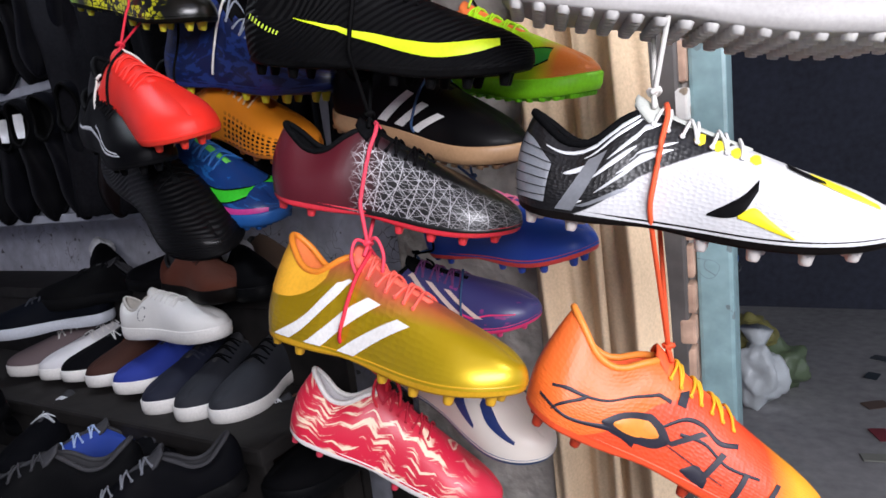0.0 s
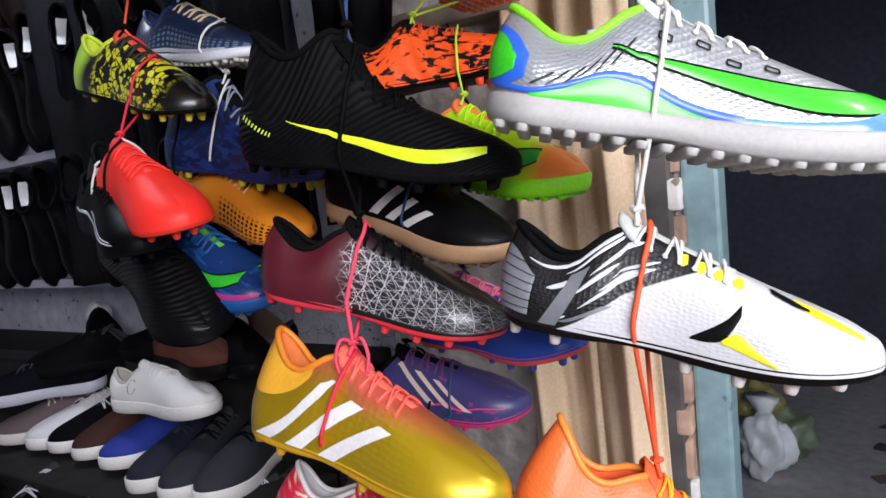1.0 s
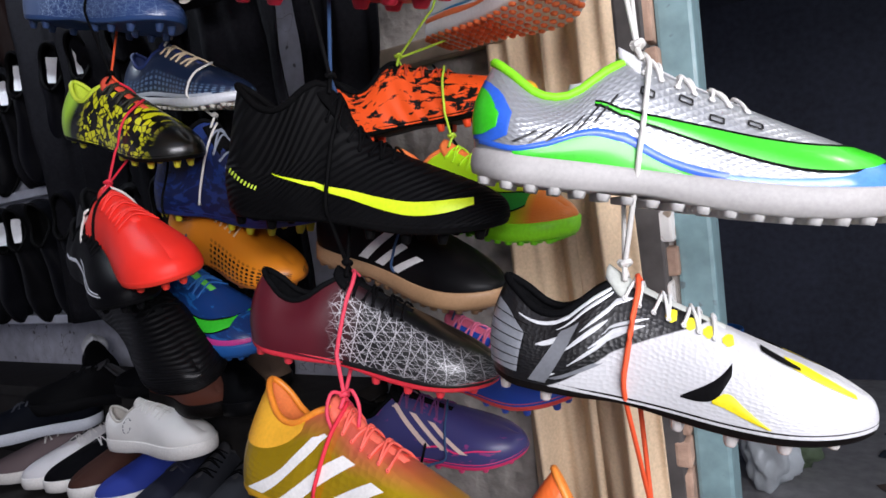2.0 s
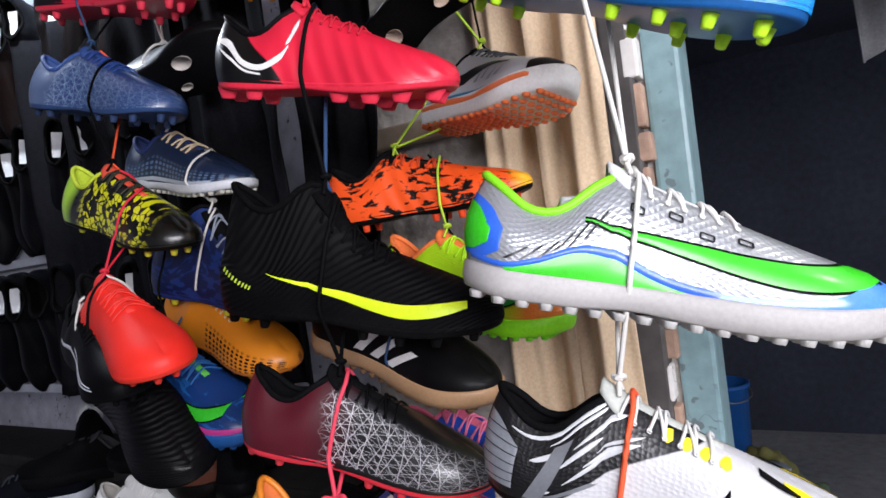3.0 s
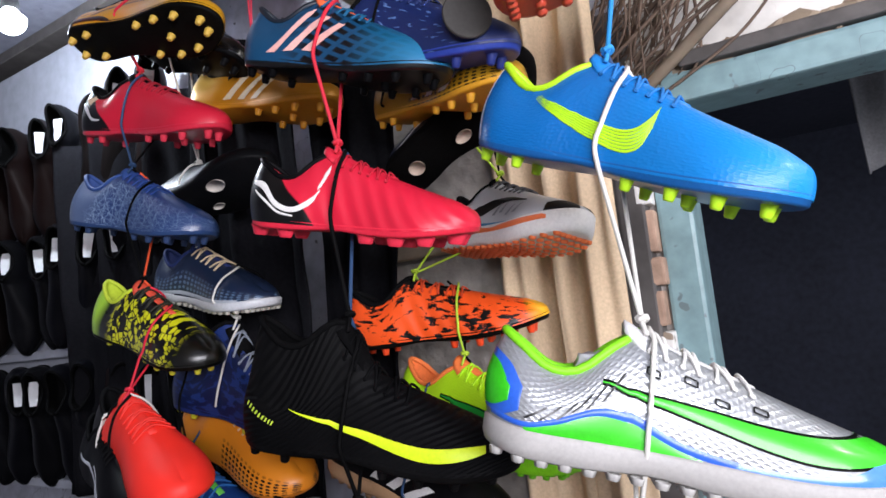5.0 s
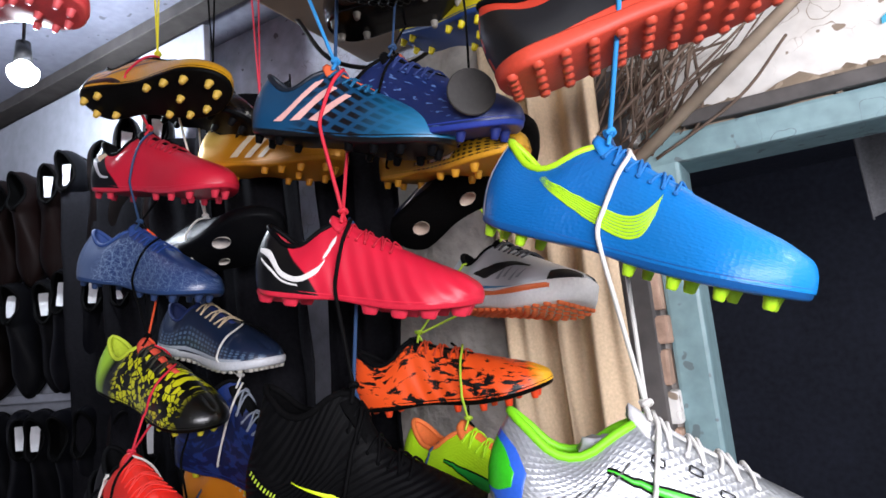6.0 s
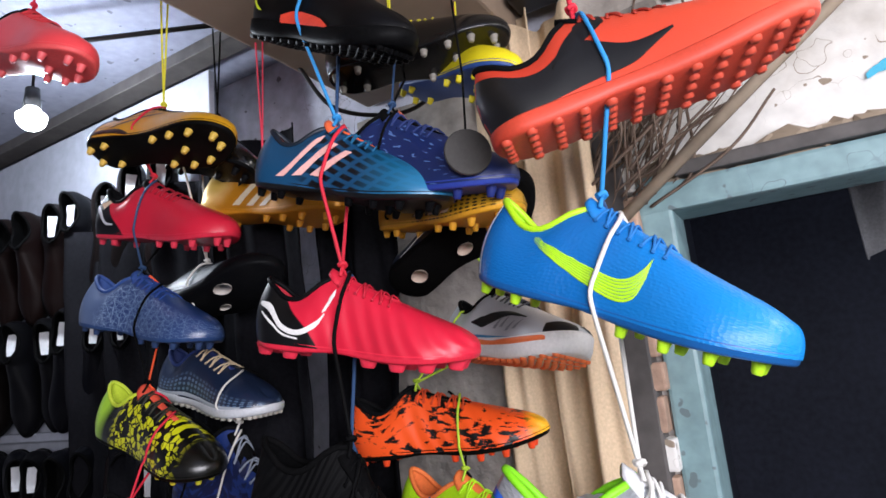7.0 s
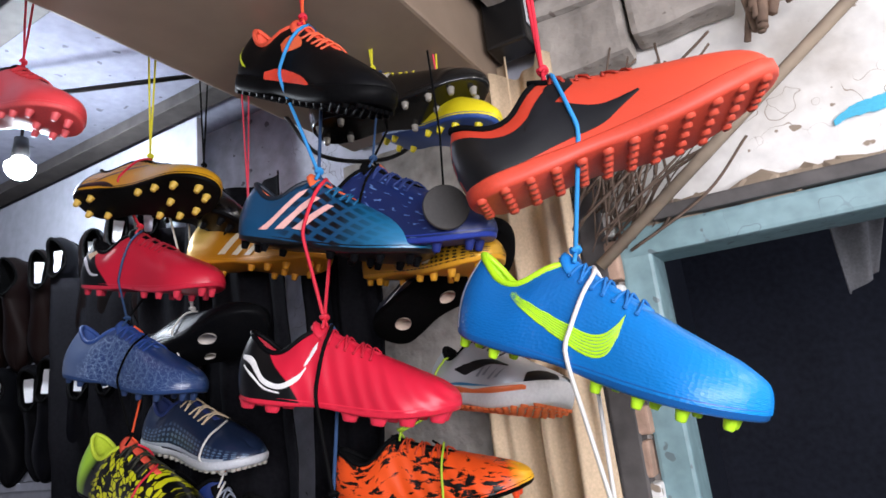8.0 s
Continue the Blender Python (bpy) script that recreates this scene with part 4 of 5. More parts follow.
ribbon("heel_guard", l, [(0.01, 0.06, 0.80), (0.05, 0.10, 0.78), (0.11, 0.12, 0.66)], simple("9a9ea4", 0.3, 0.4), r, 0.0012)
for i in range(6):
    slant("heel_line", l, 0.015, 0.14 + 0.11 * i, 0.12, 0.22 + 0.11 * i, 0.012, simple("1b1a1c"), r, 0.0018)
slant("silver_bar", l, 0.17, 0.05, 0.24, 0.75, 0.05, simple("8f9297", 0.35, 0.5), r)
slant("silver_bar", l, 0.21, 0.12, 0.33, 0.30, 0.03, simple("8f9297", 0.35, 0.5), r)

SCALE = upper_material("silver_scales", "aeb1b4", None, None, "plain", 0.3, 0.55, 0.3, "scales")
r, l = hang("N2", (0.074, 0.530, 1.512, -10.2, -14.5, 0.328), "silver scaly turf shoe with green side flash and blue toe", SCALE, simple("a6a3a0", 0.5), simple("86e01c", 0.6), simple("dedcd8", 0.7), simple("c9c7c3", 0.5), style="turf", roll=-1.4, collar=simple("86e01c", 0.5), tongue=simple("d8d8d8", 0.5), thick=0.098, depth=0.058, bow=False)
GREEN, BLUE = simple("35c21c", 0.35, 0, 0.3), simple("2c62cf", 0.35, 0, 0.3)
ribbon("toe_guard", l, [(0.56, 0.0, 0.10), (0.70, 0.0, 0.15), (0.82, 0.0, 0.30), (0.90, 0.0, 0.72), (0.96, 0.0, 0.97), (0.995, 0.0, 0.97)], simple("4b86dd", 0.25, 0, 0.4), r, 0.001, 40)
ribbon("wave_trim", l, [(0.02, 0.10, 0.17), (0.10, 0.10, 0.17), (0.17, 0.22, 0.31), (0.24, 0.34, 0.42), (0.34, 0.25, 0.33), (0.46, 0.10, 0.18), (0.58, 0.02, 0.12)], BLUE, r, 0.0014, 40)
ribbon("wave_fill", l, [(0.10, 0.0, 0.10), (0.17, 0.0, 0.22), (0.24, 0.0, 0.34), (0.34, 0.0, 0.25), (0.46, 0.0, 0.10), (0.54, 0.0, 0.03)], GREEN, r, 0.0012, 40)
ribbon("heel_patch", l, [(0.0, 0.18, 0.72), (0.03, 0.22, 0.66), (0.06, 0.34, 0.50)], GREEN, r, 0.0018)
ribbon("heel_trim", l, [(0.0, 0.14, 0.80), (0.05, 0.16, 0.74), (0.085, 0.28, 0.58)], BLUE, r, 0.0012)
stuffing(r, l, M_PAPER, 0.30, 0.27, 0.07)
swoosh(l, GREEN, r, 0.27, 0.93, 0.150, 0.075, 0.075, 0.052, edge=simple("151a16"))
for i in range(6):
    slant("heel_dash", l, 0.10 + 0.035 * i, 0.22 + (0.10 if i > 2 else 0) + 0.03 * i, 0.145 + 0.035 * i, 0.44 + 0.05 * i, 0.008, BLACK, r, 0.0012)
for x, v in ((0.385, 0.70), (0.475, 0.76), (0.545, 0.66), (0.63, 0.72)):
    for side in (-1, 1):
        corner = [l.at(x + dx, v + dv, side, 0.0010) for dx, dv in ((-0.014, -0.028), (0.016, -0.034), (0.017, 0.026), (-0.013, 0.032))]
        tube("eyelet_frame", [corner[i].lerp(corner[(i + 1) % 4], q) for i in range(4) for q in (0.08, 0.5, 0.92)], 0.0007, BLACK, SKIN[r.name], 5, True)

r, l = hang("N3", (0.104, 0.581, 1.778, -33.9, -24.2, 0.288), "bright blue football boot with lime studs and striped lime flash", upper_material("azure_knit", "0862a8", "0a80cc", None, "fade", 0.36, coat=0.2, lo=0.1, hi=0.25, texture="pebble"), simple("0e5596", 0.35, 0, 0.2), simple("b4e81e", 0.6), simple("1a6fb4", 0.7), simple("bdf02a", 0.4), roll=-1.6, collar=simple("b4e81e"), tongue=simple("1478c2", 0.5), bow=False, spring=0.03)
LIME = simple("b4e81e", 0.45)
FLASH = ((0.20, 0.160, 0.170), (0.27, 0.124, 0.156), (0.35, 0.092, 0.138), (0.43, 0.064, 0.120), (0.50, 0.046, 0.110), (0.545, 0.048, 0.124), (0.575, 0.072, 0.160), (0.59, 0.130, 0.195))
for i in range(7):
    q0, q1 = i / 7, (i + 0.86) / 7
    rowset = [(x + 0.006 * (i % 3) * (j == 0), v_of(l, x, lo + (hi - lo) * q0), v_of(l, x, lo + (hi - lo) * q1)) for j, (x, lo, hi) in enumerate(FLASH)]
    ribbon("flash_line", l, rowset, LIME, r, 0.001, 24)
slant("heel_line", l, 0.05, 0.02, 0.02, 0.95, 0.006, WHITE, r)

r, l = hang("N4", (0.125, 0.509, 1.885, -13.6, 11.7, 0.295), "coral red turf shoe with black curved side band", upper_material("coral_leather", "c83c26", "d64c32", None, "fade", 0.42, lo=0.05, hi=0.2, coat=0.1), simple("cc452e", 0.5), LB, simple("b03624", 0.6), simple("d24e36", 0.5), style="slip", thick=0.072, depth=0.045, roll=-1.6, bow=False)
add_tread(l, simple("d24e36", 0.5), r, 0.045, 2, 0.014, 12, 0.020)
ribbon("side_band", l, [(0.0, 0.02, 0.80), (0.08, 0.02, 0.80), (0.20, 0.06, 0.66), (0.34, 0.10, 0.60), (0.46, 0.14, 0.42), (0.52, 0.24, 0.40), (0.60, 0.40, 0.44)], BLACK, r, 0.0013, 40)
ribbon("side_band", l, [(0.24, 0.45, 0.56), (0.30, 0.44, 0.72), (0.38, 0.62, 0.86), (0.44, 0.80, 0.95)], BLACK, r, 0.0015, 30)

# middle column
r, l = hang("M0", (-0.207, 0.705, 1.090, -13.1, -25.4, 0.269), "red and cream zigzag football boot with white lining", upper_material("red_zigzag", "cf2440", "f2dcc0", "d83048", "zigzag", 0.4), simple("e8e2de"), simple("d6d2d4", 0.7), simple("c01f3a", 0.7), simple("d63a52"), roll=-10.1, tongue=simple("c01f3a", 0.6), collar=WHITE)
r, l = hang("M1", (-0.190, 0.658, 1.228, -32.1, -11.0, 0.295), "metallic gold football boot with white stripes and coral laces", upper_material("gold_dimpled", "b9960f", "c8a81a", "f2705a", "fade", 0.34, 0.55, 0.3, "dents", lo=0.02, hi=0.2), simple("d6a21e", 0.35, 0.1), simple("e27a3a", 0.7), simple("f26a5a", 0.6), simple("d9a628"), roll=-12.7, collar=simple("e98a2a"), heel=0.05, high=0.02, tongue=simple("f2705a", 0.6))
ribbon("heel_patch", l, [(0.0, 0.55, 0.97), (0.06, 0.55, 0.97), (0.16, 0.72, 0.97), (0.26, 0.86, 0.97)], simple("e6a92c", 0.45), r, 0.001)
stuffing(r, l, M_PAPER, 0.22, 0.22, 0.07)
stripes(l, WHITE, r, 3, 0.14, 0.135, -0.20, 0.03, 0.76, 0.070)
r, l = hang("M2", (-0.170, 0.667, 1.374, -13.1, -16.0, 0.267), "maroon and black football boot with white spiderweb lines", upper_material("maroon_web", "17161a", "cfcdd0", "4f0f1b", "web", 0.38, coat=0.3, lo=0.115, hi=0.30), simple("cf2f3e", 0.4), LB, simple("151316", 0.7), simple("d83a46"), roll=2.8, tongue=LB, bow=False)
ribbon("rand", l, [(0.42, 0.0, 0.07), (0.6, 0.0, 0.07), (0.8, 0.0, 0.08), (0.98, 0.0, 0.10)], BLACK, r, 0.001)
r, l = hang("M3", (-0.173, 0.668, 1.513, -13.3, -11.7, 0.293), "black ribbed high-collar football boot with neon yellow flash", upper_material("black_ribbed", "141416", "1b1b1e", None, "fade", 0.62, coat=0.0, texture="ribs", lo=0.1, hi=0.2), simple("101012", 0.5), simple("0d0d0f", 0.9), simple("101013", 0.7), simple("161618"), roll=4.0, high=0.15, collar=simple("0f0f11", 0.9), tongue=simple("0f0f11", 0.9), bow=False)
swoosh(l, simple("d8f01c", 0.5), r, 0.20, 0.90, 0.135, 0.062, 0.075, 0.042)
for i in range(9):
    slant("print_bar", l, 0.045 + 0.013 * i, 0.50 - 0.012 * i, 0.049 + 0.013 * i, 0.57 - 0.012 * i, 0.006, simple("bcd43a", 0.6), r, 0.001)
r, l = hang("M4", (-0.153, 0.674, 1.742, -12.8, -12.0, 0.258), "crimson football boot with black heel and white scroll", upper_material("crimson_wavy", "d4203a", "141316", None, "split", 0.38, coat=0.15, lo=0.07, slope=-0.55, texture="waves"), simple("dc2840", 0.35, 0, 0.2), simple("b01c30", 0.8), simple("c41c34", 0.6), simple("e03048", 0.35), roll=4.6, collar=simple("17161a"), tongue=simple("d4203a", 0.6), blade=True, bow=False)
ribbon("scroll", l, [(0.03, 0.62, 0.68), (0.09, 0.60, 0.74), (0.16, 0.34, 0.46), (0.24, 0.22, 0.32), (0.31, 0.30, 0.40), (0.34, 0.46, 0.50)], WHITE, r, 0.001, 30)
ribbon("scroll", l, [(0.05, 0.52, 0.55), (0.11, 0.40, 0.46), (0.17, 0.22, 0.27), (0.24, 0.14, 0.17)], WHITE, r, 0.001, 20)
ribbon("scroll", l, [(0.33, 0.50, 0.54), (0.35, 0.56, 0.70), (0.37, 0.72, 0.82)], WHITE, r, 0.001, 12)
r, l = hang("M5", (-0.155, 0.701, 1.936, -19.9, -17.0, 0.262), "teal blue football boot with black cutouts and pink stripes", upper_material("teal_bands", "114468", "0c1220", "2276a0", "bands", 0.34, coat=0.35), simple("111216", 0.35, 0, 0.2), simple("e8673a", 0.7), simple("17618a", 0.6), simple("141418", 0.35), bow=False, roll=0.8, collar=simple("16202c"), tongue=simple("ec6a3c", 0.6), rise=0.03)
stripes(l, simple("ecb4aa", 0.5), r, 3, 0.20, 0.085, -0.14, 0.18, 0.80, 0.045)
r, l = hang("M6", (-0.150, 0.728, 2.167, -35.7, -28.4, 0.275), "black trainer with coral laces and lime heel line", upper_material("black_mesh", "17171a", None, None, "plain", 0.5), simple("141416"), simple("ee5a3c", 0.7), simple("f06844", 0.6), simple("1a1a1c"), style="turf", roll=7.4)
slant("heel_line", l, 0.02, 0.62, 0.14, 0.30, 0.03, simple("d4e02a"), r)
ribbon("sole_patch", l, [(0.30, -0.02, 0.16), (0.42, -0.02, 0.24), (0.58, -0.02, 0.20), (0.66, -0.01, 0.06)], simple("ec4a34"), r, 0.002)
ribbon("side_mark", l, [(0.34, 0.62, 0.66), (0.38, 0.50, 0.80), (0.44, 0.60, 0.86), (0.48, 0.72, 0.78)], simple("ee6a3c"), r, 0.001)

# second column, behind
r, l = hang("B0", (-0.083, 0.787, 1.133, -47.4, -17, 0.265), "cream white football boot with navy patches", upper_material("cream_leather", "e6ddd2", None, None, "plain", 0.42), simple("2c4a78"), LB, simple("f0eeec", 0.7), simple("28406c"), roll=10, tongue=WHITE)
ribbon("side_mark", l, [(0.50, 0.62, 0.70), (0.56, 0.50, 0.82), (0.64, 0.40, 0.60), (0.70, 0.36, 0.44)], simple("20346e"), r, 0.001)
ribbon("side_mark", l, [(0.70, 0.80, 0.90), (0.76, 0.66, 0.88), (0.84, 0.60, 0.74), (0.90, 0.56, 0.64)], simple("20346e"), r, 0.001)
r, l = hang("B1", (-0.12, 0.844, 1.177, -22.5, -2, 0.257), "violet blue football boot with beige stripes and pink edge", upper_material("violet_skin", "3b3a6c", "8a3a78", None, "camo", 0.38, cut=0.62), simple("e0306c"), LB, simple("6a3468", 0.7), simple("e0407a"), roll=7.8)
stripes(l, simple("d6beb2", 0.5), r, 3, 0.52, 0.10, 0.17, 0.30, 0.86, 0.045)
ribbon("pink_line", l, [(0.50, 0.24, 0.28), (0.60, 0.34, 0.38), (0.68, 0.28, 0.32), (0.78, 0.40, 0.44), (0.90, 0.40, 0.44)], simple("e0306c"), r, 0.001)
r, l = hang("B2", (-0.007, 0.842, 1.264, -50.3, 0.1, 0.265), "blue football boot with coral sole and pink tongue", upper_material("royal_blue", "2450b8", None, None, "plain", 0.4), simple("e8504a"), simple("e06a8a", 0.7), simple("e4789a", 0.6), simple("2a4aa8"), roll=6.0)
r, l = hang("B2b", (-0.108, 0.810, 1.455, -38.2, -17.7, 0.270), "black leather football boot with white stripes and gum sole", upper_material("black_leather", "141316", None, None, "plain", 0.5, coat=0.04), simple("a98562"), LB, simple("131316", 0.7), simple("8e6e50"), style="turf", roll=6.0, bow=False)
stripes(l, simple("dcdad8", 0.5), r, 3, 0.36, 0.095, -0.13, 0.12, 0.70, 0.05)
r, l = hang("B3", (-0.013, 0.828, 1.495, -41.2, -12.8, 0.264), "neon lime turf shoe with green flash and orange toe", upper_material("lime_orange", "b6ea1e", None, "f0822c", "split", 0.36, lo=-0.5, hi=0.215, texture="pebble"), simple("8ee81c"), simple("ee7a3a", 0.7), simple("b6ea1e", 0.6), simple("7adc18"), style="turf", roll=4.1)
swoosh(l, simple("1a9c34", 0.4), r, 0.30, 0.84, 0.15, 0.09, 0.10, 0.07, edge=simple("141c14"))
r, l = hang("B4", (-0.073, 0.825, 1.588, -18.9, 0.9, 0.263), "orange and black camouflage football boot with yellow toe", upper_material("camo_orange", "f0561e", "191513", "f0b020", "camo", 0.45, cut=0.53, texture="waves"), simple("17130f"), LB, simple("c8441c", 0.7), simple("e8481e"), roll=3.3, low=0.92, bow=False)
r, l = hang("B5", (0.069, 0.869, 1.715, -57.4, -5.8, 0.258), "silver grey running shoe with orange outsole and black toe cap", upper_material("silver_mesh", "d2d4d6", "c0c3c6", None, "fade", 0.4, 0.1, lo=0.08, hi=0.16), simple("e9e6e2"), LB, simple("3a3a3e", 0.7), simple("f07a44"), style="trainer", roll=-13.9, low=1.0, bow=False)
ribbon("toe_cap", l, [(0.88, 0.0, 0.55), (0.94, 0.0, 0.80), (0.995, 0.0, 0.95)], BLACK, r, 0.0014)
ribbon("side_mark", l, [(0.30, 0.36, 0.40), (0.38, 0.24, 0.46), (0.46, 0.36, 0.60), (0.60, 0.60, 0.72), (0.74, 0.66, 0.70)], BLACK, r, 0.001)
ribbon("blue_line", l, [(0.10, 0.03, 0.08), (0.4, 0.05, 0.10), (0.7, 0.03, 0.07), (0.92, 0.03, 0.07)], simple("3a7fa8"), r, 0.0012, 30)
for x, v in ((0.50, 0.25), (0.56, 0.30), (0.62, 0.22), (0.68, 0.28)):
    slant("side_spike", l, x, v, x + 0.05, v + 0.30, 0.03, simple("8d9196", 0.3, 0.3), r, 0.001, 6, width1=0.004)
ribbon("outsole", l, [(0.06, -0.06, 0.0), (0.3, -0.06, 0.03), (0.5, -0.06, -0.01), (0.7, -0.06, 0.03), (0.9, -0.06, 0.0)], simple("f07a44"), r, 0.004, 40)
add_tread(l, simple("f07a44", 0.5), r, 0.088, 3, 0.014)
r, l = hang("B5b", (-0.002, 0.847, 1.805, -46, 20, 0.265), "navy black running shoe with lightning outline and white piping", upper_material("navy_black", "151a2c", "0f0f12", None, "fade", 0.4, lo=0.1, hi=0.2), simple("0c0a0a", 0.75), LB, simple("1a1c24", 0.7), simple("0e0c0c", 0.7), style="trainer", roll=-32.0, depth=0.06)
ribbon("piping", l, [(0.10, 0.02, 0.05), (0.24, 0.10, 0.13), (0.36, 0.28, 0.31), (0.60, 0.30, 0.33), (0.90, 0.20, 0.23)], WHITE, r, 0.001, 40)
for x, y, rx, ry in ((0.80, 0.0, 0.055, 0.045), (0.52, 0.05, 0.05, 0.03), (0.20, 0.0, 0.05, 0.04)):
    sole_spot(r, l, 0.06, x, y, rx, ry, simple("d8c0ac"))
for q in (((0.10, 0.40, 0.24, 0.82), (0.24, 0.82, 0.34, 0.84), (0.34, 0.84, 0.27, 0.58), (0.27, 0.58, 0.33, 0.58), (0.33, 0.58, 0.16, 0.24))):
    slant("bolt_line", l, *q, 0.008, simple("c8ccd4"), r)
r, l = hang("B6", (-0.007, 0.820, 1.893, -51.3, -10.1, 0.260), "gold mesh football boot with white stripes", upper_material("gold_mesh", "b98a1e", "3a2c14", None, "dots", 0.4, 0.3, lo=0.1), simple("d89a24"), LB, simple("e08a4a", 0.7), simple("d89a24"), roll=0)
stripes(l, simple("dccfb8", 0.5), r, 3, 0.42, 0.12, -0.18, 0.1, 0.8, 0.06)
r, l = hang("B7", (-0.075, 0.727, 1.938, -33.4, -15.9, 0.277), "navy football boot with fine pale lines and blue sole", upper_material("navy_lines", "1c2a5c", "5a78b0", None, "lightning", 0.42, lo=0.1, hi=0.24), simple("2a3f9a"), LB, simple("22346c", 0.7), simple("1e2c70"), roll=5.1)
r, l = hang("B8", (-0.073, 0.786, 2.111, -11.1, 3.0, 0.269), "glossy black football boot with white band and clear studs", upper_material("patent_black", "121214", None, None, "plain", 0.2, coat=0.6), simple("131315", 0.25, 0, 0.4), LB, simple("d8c83a", 0.6), simple("8a857c", 0.2), roll=-14.0)
slant("band", l, 0.40, 0.02, 0.46, 0.9, 0.055, simple("c9c0b4"), r)
slant("band", l, 0.22, 0.02, 0.30, 0.7, 0.04, simple("c9c0b4"), r)
r, l = hang("B9", (0.033, 0.898, 2.138, -52.9, -19.0, 0.260), "yellow football boot with navy sole and yellow studs", upper_material("yellow_skin", "e2d01e", None, None, "plain", 0.4), simple("2a4a8a"), LB, simple("e2d01e", 0.7), simple("e2d01e"), roll=-16)

# left columns
r, l = hang("L1", (-0.428, 0.867, 1.499, -45, -15, 0.257), "bright red football boot with black heel", upper_material("signal_red", "ee2f24", "1a1517", None, "split", 0.5, coat=0.0, lo=0.035, slope=0.2), simple("f03a2a"), LB, simple("e83228", 0.6), simple("e83a2c"), roll=10.5, wide=1.1, tongue=simple("e83228", 0.6))
r, l = hang("L1b", (-0.416, 0.939, 1.412, -32.3, -19.5, 0.263), "blue football boot with green flash and pink lower band", upper_material("ink_blue", "15366e", "1f5a9a", None, "camo", 0.38, cut=0.55), simple("1f5aa0"), simple("5fc04a", 0.7), simple("2a6ab0", 0.6), simple("1f5aa0"), style="turf", roll=11.9, wide=1.1)
ribbon("pink_band", l, [(0.20, 0.0, 0.06), (0.40, 0.0, 0.20), (0.60, 0.0, 0.26), (0.85, 0.0, 0.30), (0.98, 0.0, 0.5)], simple("c43a8c"), r, 0.001, 30)
swoosh(l, simple("35c22c", 0.45), r, 0.20, 0.88, 0.15, 0.08, 0.10, 0.05, edge=simple("10240f"))
r, l = hang("L1c", (-0.353, 0.952, 1.481, -35.3, -17.6, 0.260), "orange football boot with black dimples and pale laces", upper_material("orange_dots", "d8821e", "20160c", None, "dots", 0.42, lo=0.12), simple("c8741c"), simple("d08a3a", 0.7), simple("e0c09a", 0.7), simple("b8681a"), roll=10.0, wide=1.08)
r, l = hang("L1d", (-0.352, 0.912, 1.537, -27.3, -12.6, 0.280), "dark navy football boot with yellow studs", upper_material("deep_navy", "101a40", "1c3068", None, "camo", 0.38, cut=0.5), simple("1a2a66"), LB, simple("8a92a0", 0.7), simple("c8c02a"), roll=2, high=0.15)
r, l = hang("L0", (-0.457, 0.929, 1.431, -41.1, -30.8, 0.280), "black ribbed football boot hanging toe down", upper_material("soft_black", "161619", None, None, "plain", 0.5, texture="ribs"), simple("121214"), LB, simple("131316", 0.7), simple("17171a"), roll=16, wide=1.2, high=0.1)
r, l = hang("L0b", (-0.463, 0.890, 1.468, -50.8, -14.1, 0.240), "black sports shoe with white curved trim", upper_material("ink_black", "131317", None, None, "plain", 0.5, coat=0.0), simple("18181b"), LB, simple("1a1a1d", 0.7), simple("1d1d20"), roll=6)
ribbon("trim", l, [(0.15, 0.55, 0.62), (0.35, 0.35, 0.42), (0.6, 0.30, 0.37), (0.9, 0.32, 0.36)], simple("c9ccd2"), r, 0.001)
ribbon("trim", l, [(0.45, 0.50, 0.54), (0.65, 0.42, 0.46), (0.88, 0.40, 0.43)], simple("c9ccd2"), r, 0.001)
r, l = hang("L2", (-0.454, 0.901, 1.655, -30.1, -19.2, 0.246), "black football boot with yellow-green chips and lime heel", upper_material("chips_black", "16170f", "d2d21e", "9cc63a", "chips", 0.3, coat=0.4, lo=0.06, hi=0.245), simple("16170f", 0.35), simple("c8dc3a", 0.7), simple("2a2a1c", 0.6), simple("d2d23a"), roll=7.6, wide=1.1, tongue=simple("e0523a", 0.6))
r, l = hang("L3", (-0.391, 0.965, 1.698, -34.7, -12.6, 0.251), "navy football boot with cream laces and silver rand", upper_material("navy_mesh", "1a2740", "5a708a", None, "dots", 0.32, coat=0.3, lo=0.02), simple("c9ccd0", 0.4), simple("1e3068", 0.7), simple("d8c2a0", 0.7), simple("d6d2c6"), style="turf", roll=4.0, wide=1.1, rows=5, depth=0.04)
ribbon("rand", l, [(0.06, 0.02, 0.14), (0.3, 0.06, 0.14), (0.6, 0.06, 0.16), (0.9, 0.04, 0.20)], simple("aeb6c0", 0.35), r, 0.001, 30)
ribbon("rand", l, [(0.30, 0.0, 0.05), (0.6, 0.0, 0.06), (0.97, 0.0, 0.06)], simple("15192a", 0.35), r, 0.0014, 30)
r, l = hang("L4", (-0.487, 0.901, 1.814, -21.6, -14.8, 0.256), "steel blue football boot with pale web lines", upper_material("steel_web", "1f3a6c", "93a9c4", "56688a", "web", 0.32, coat=0.4, lo=0.075, hi=0.3), simple("24406e"), simple("2a4a8a", 0.7), simple("28468a", 0.6), simple("2a3f66"), roll=-0.2, wide=1.08)
r, l = hang("L5", (-0.410, 0.934, 1.803, -23.6, 10.1, 0.260), "black sports shoe with white piping and dark outsole", upper_material("black_scales", "171c26", "56606e", None, "lightning", 0.45, coat=0.08, hi=0.2), simple("15161a", 0.4), LB, simple("1c2028", 0.7), simple("1b1b1e"), style="trainer", roll=-32.0, depth=0.06)
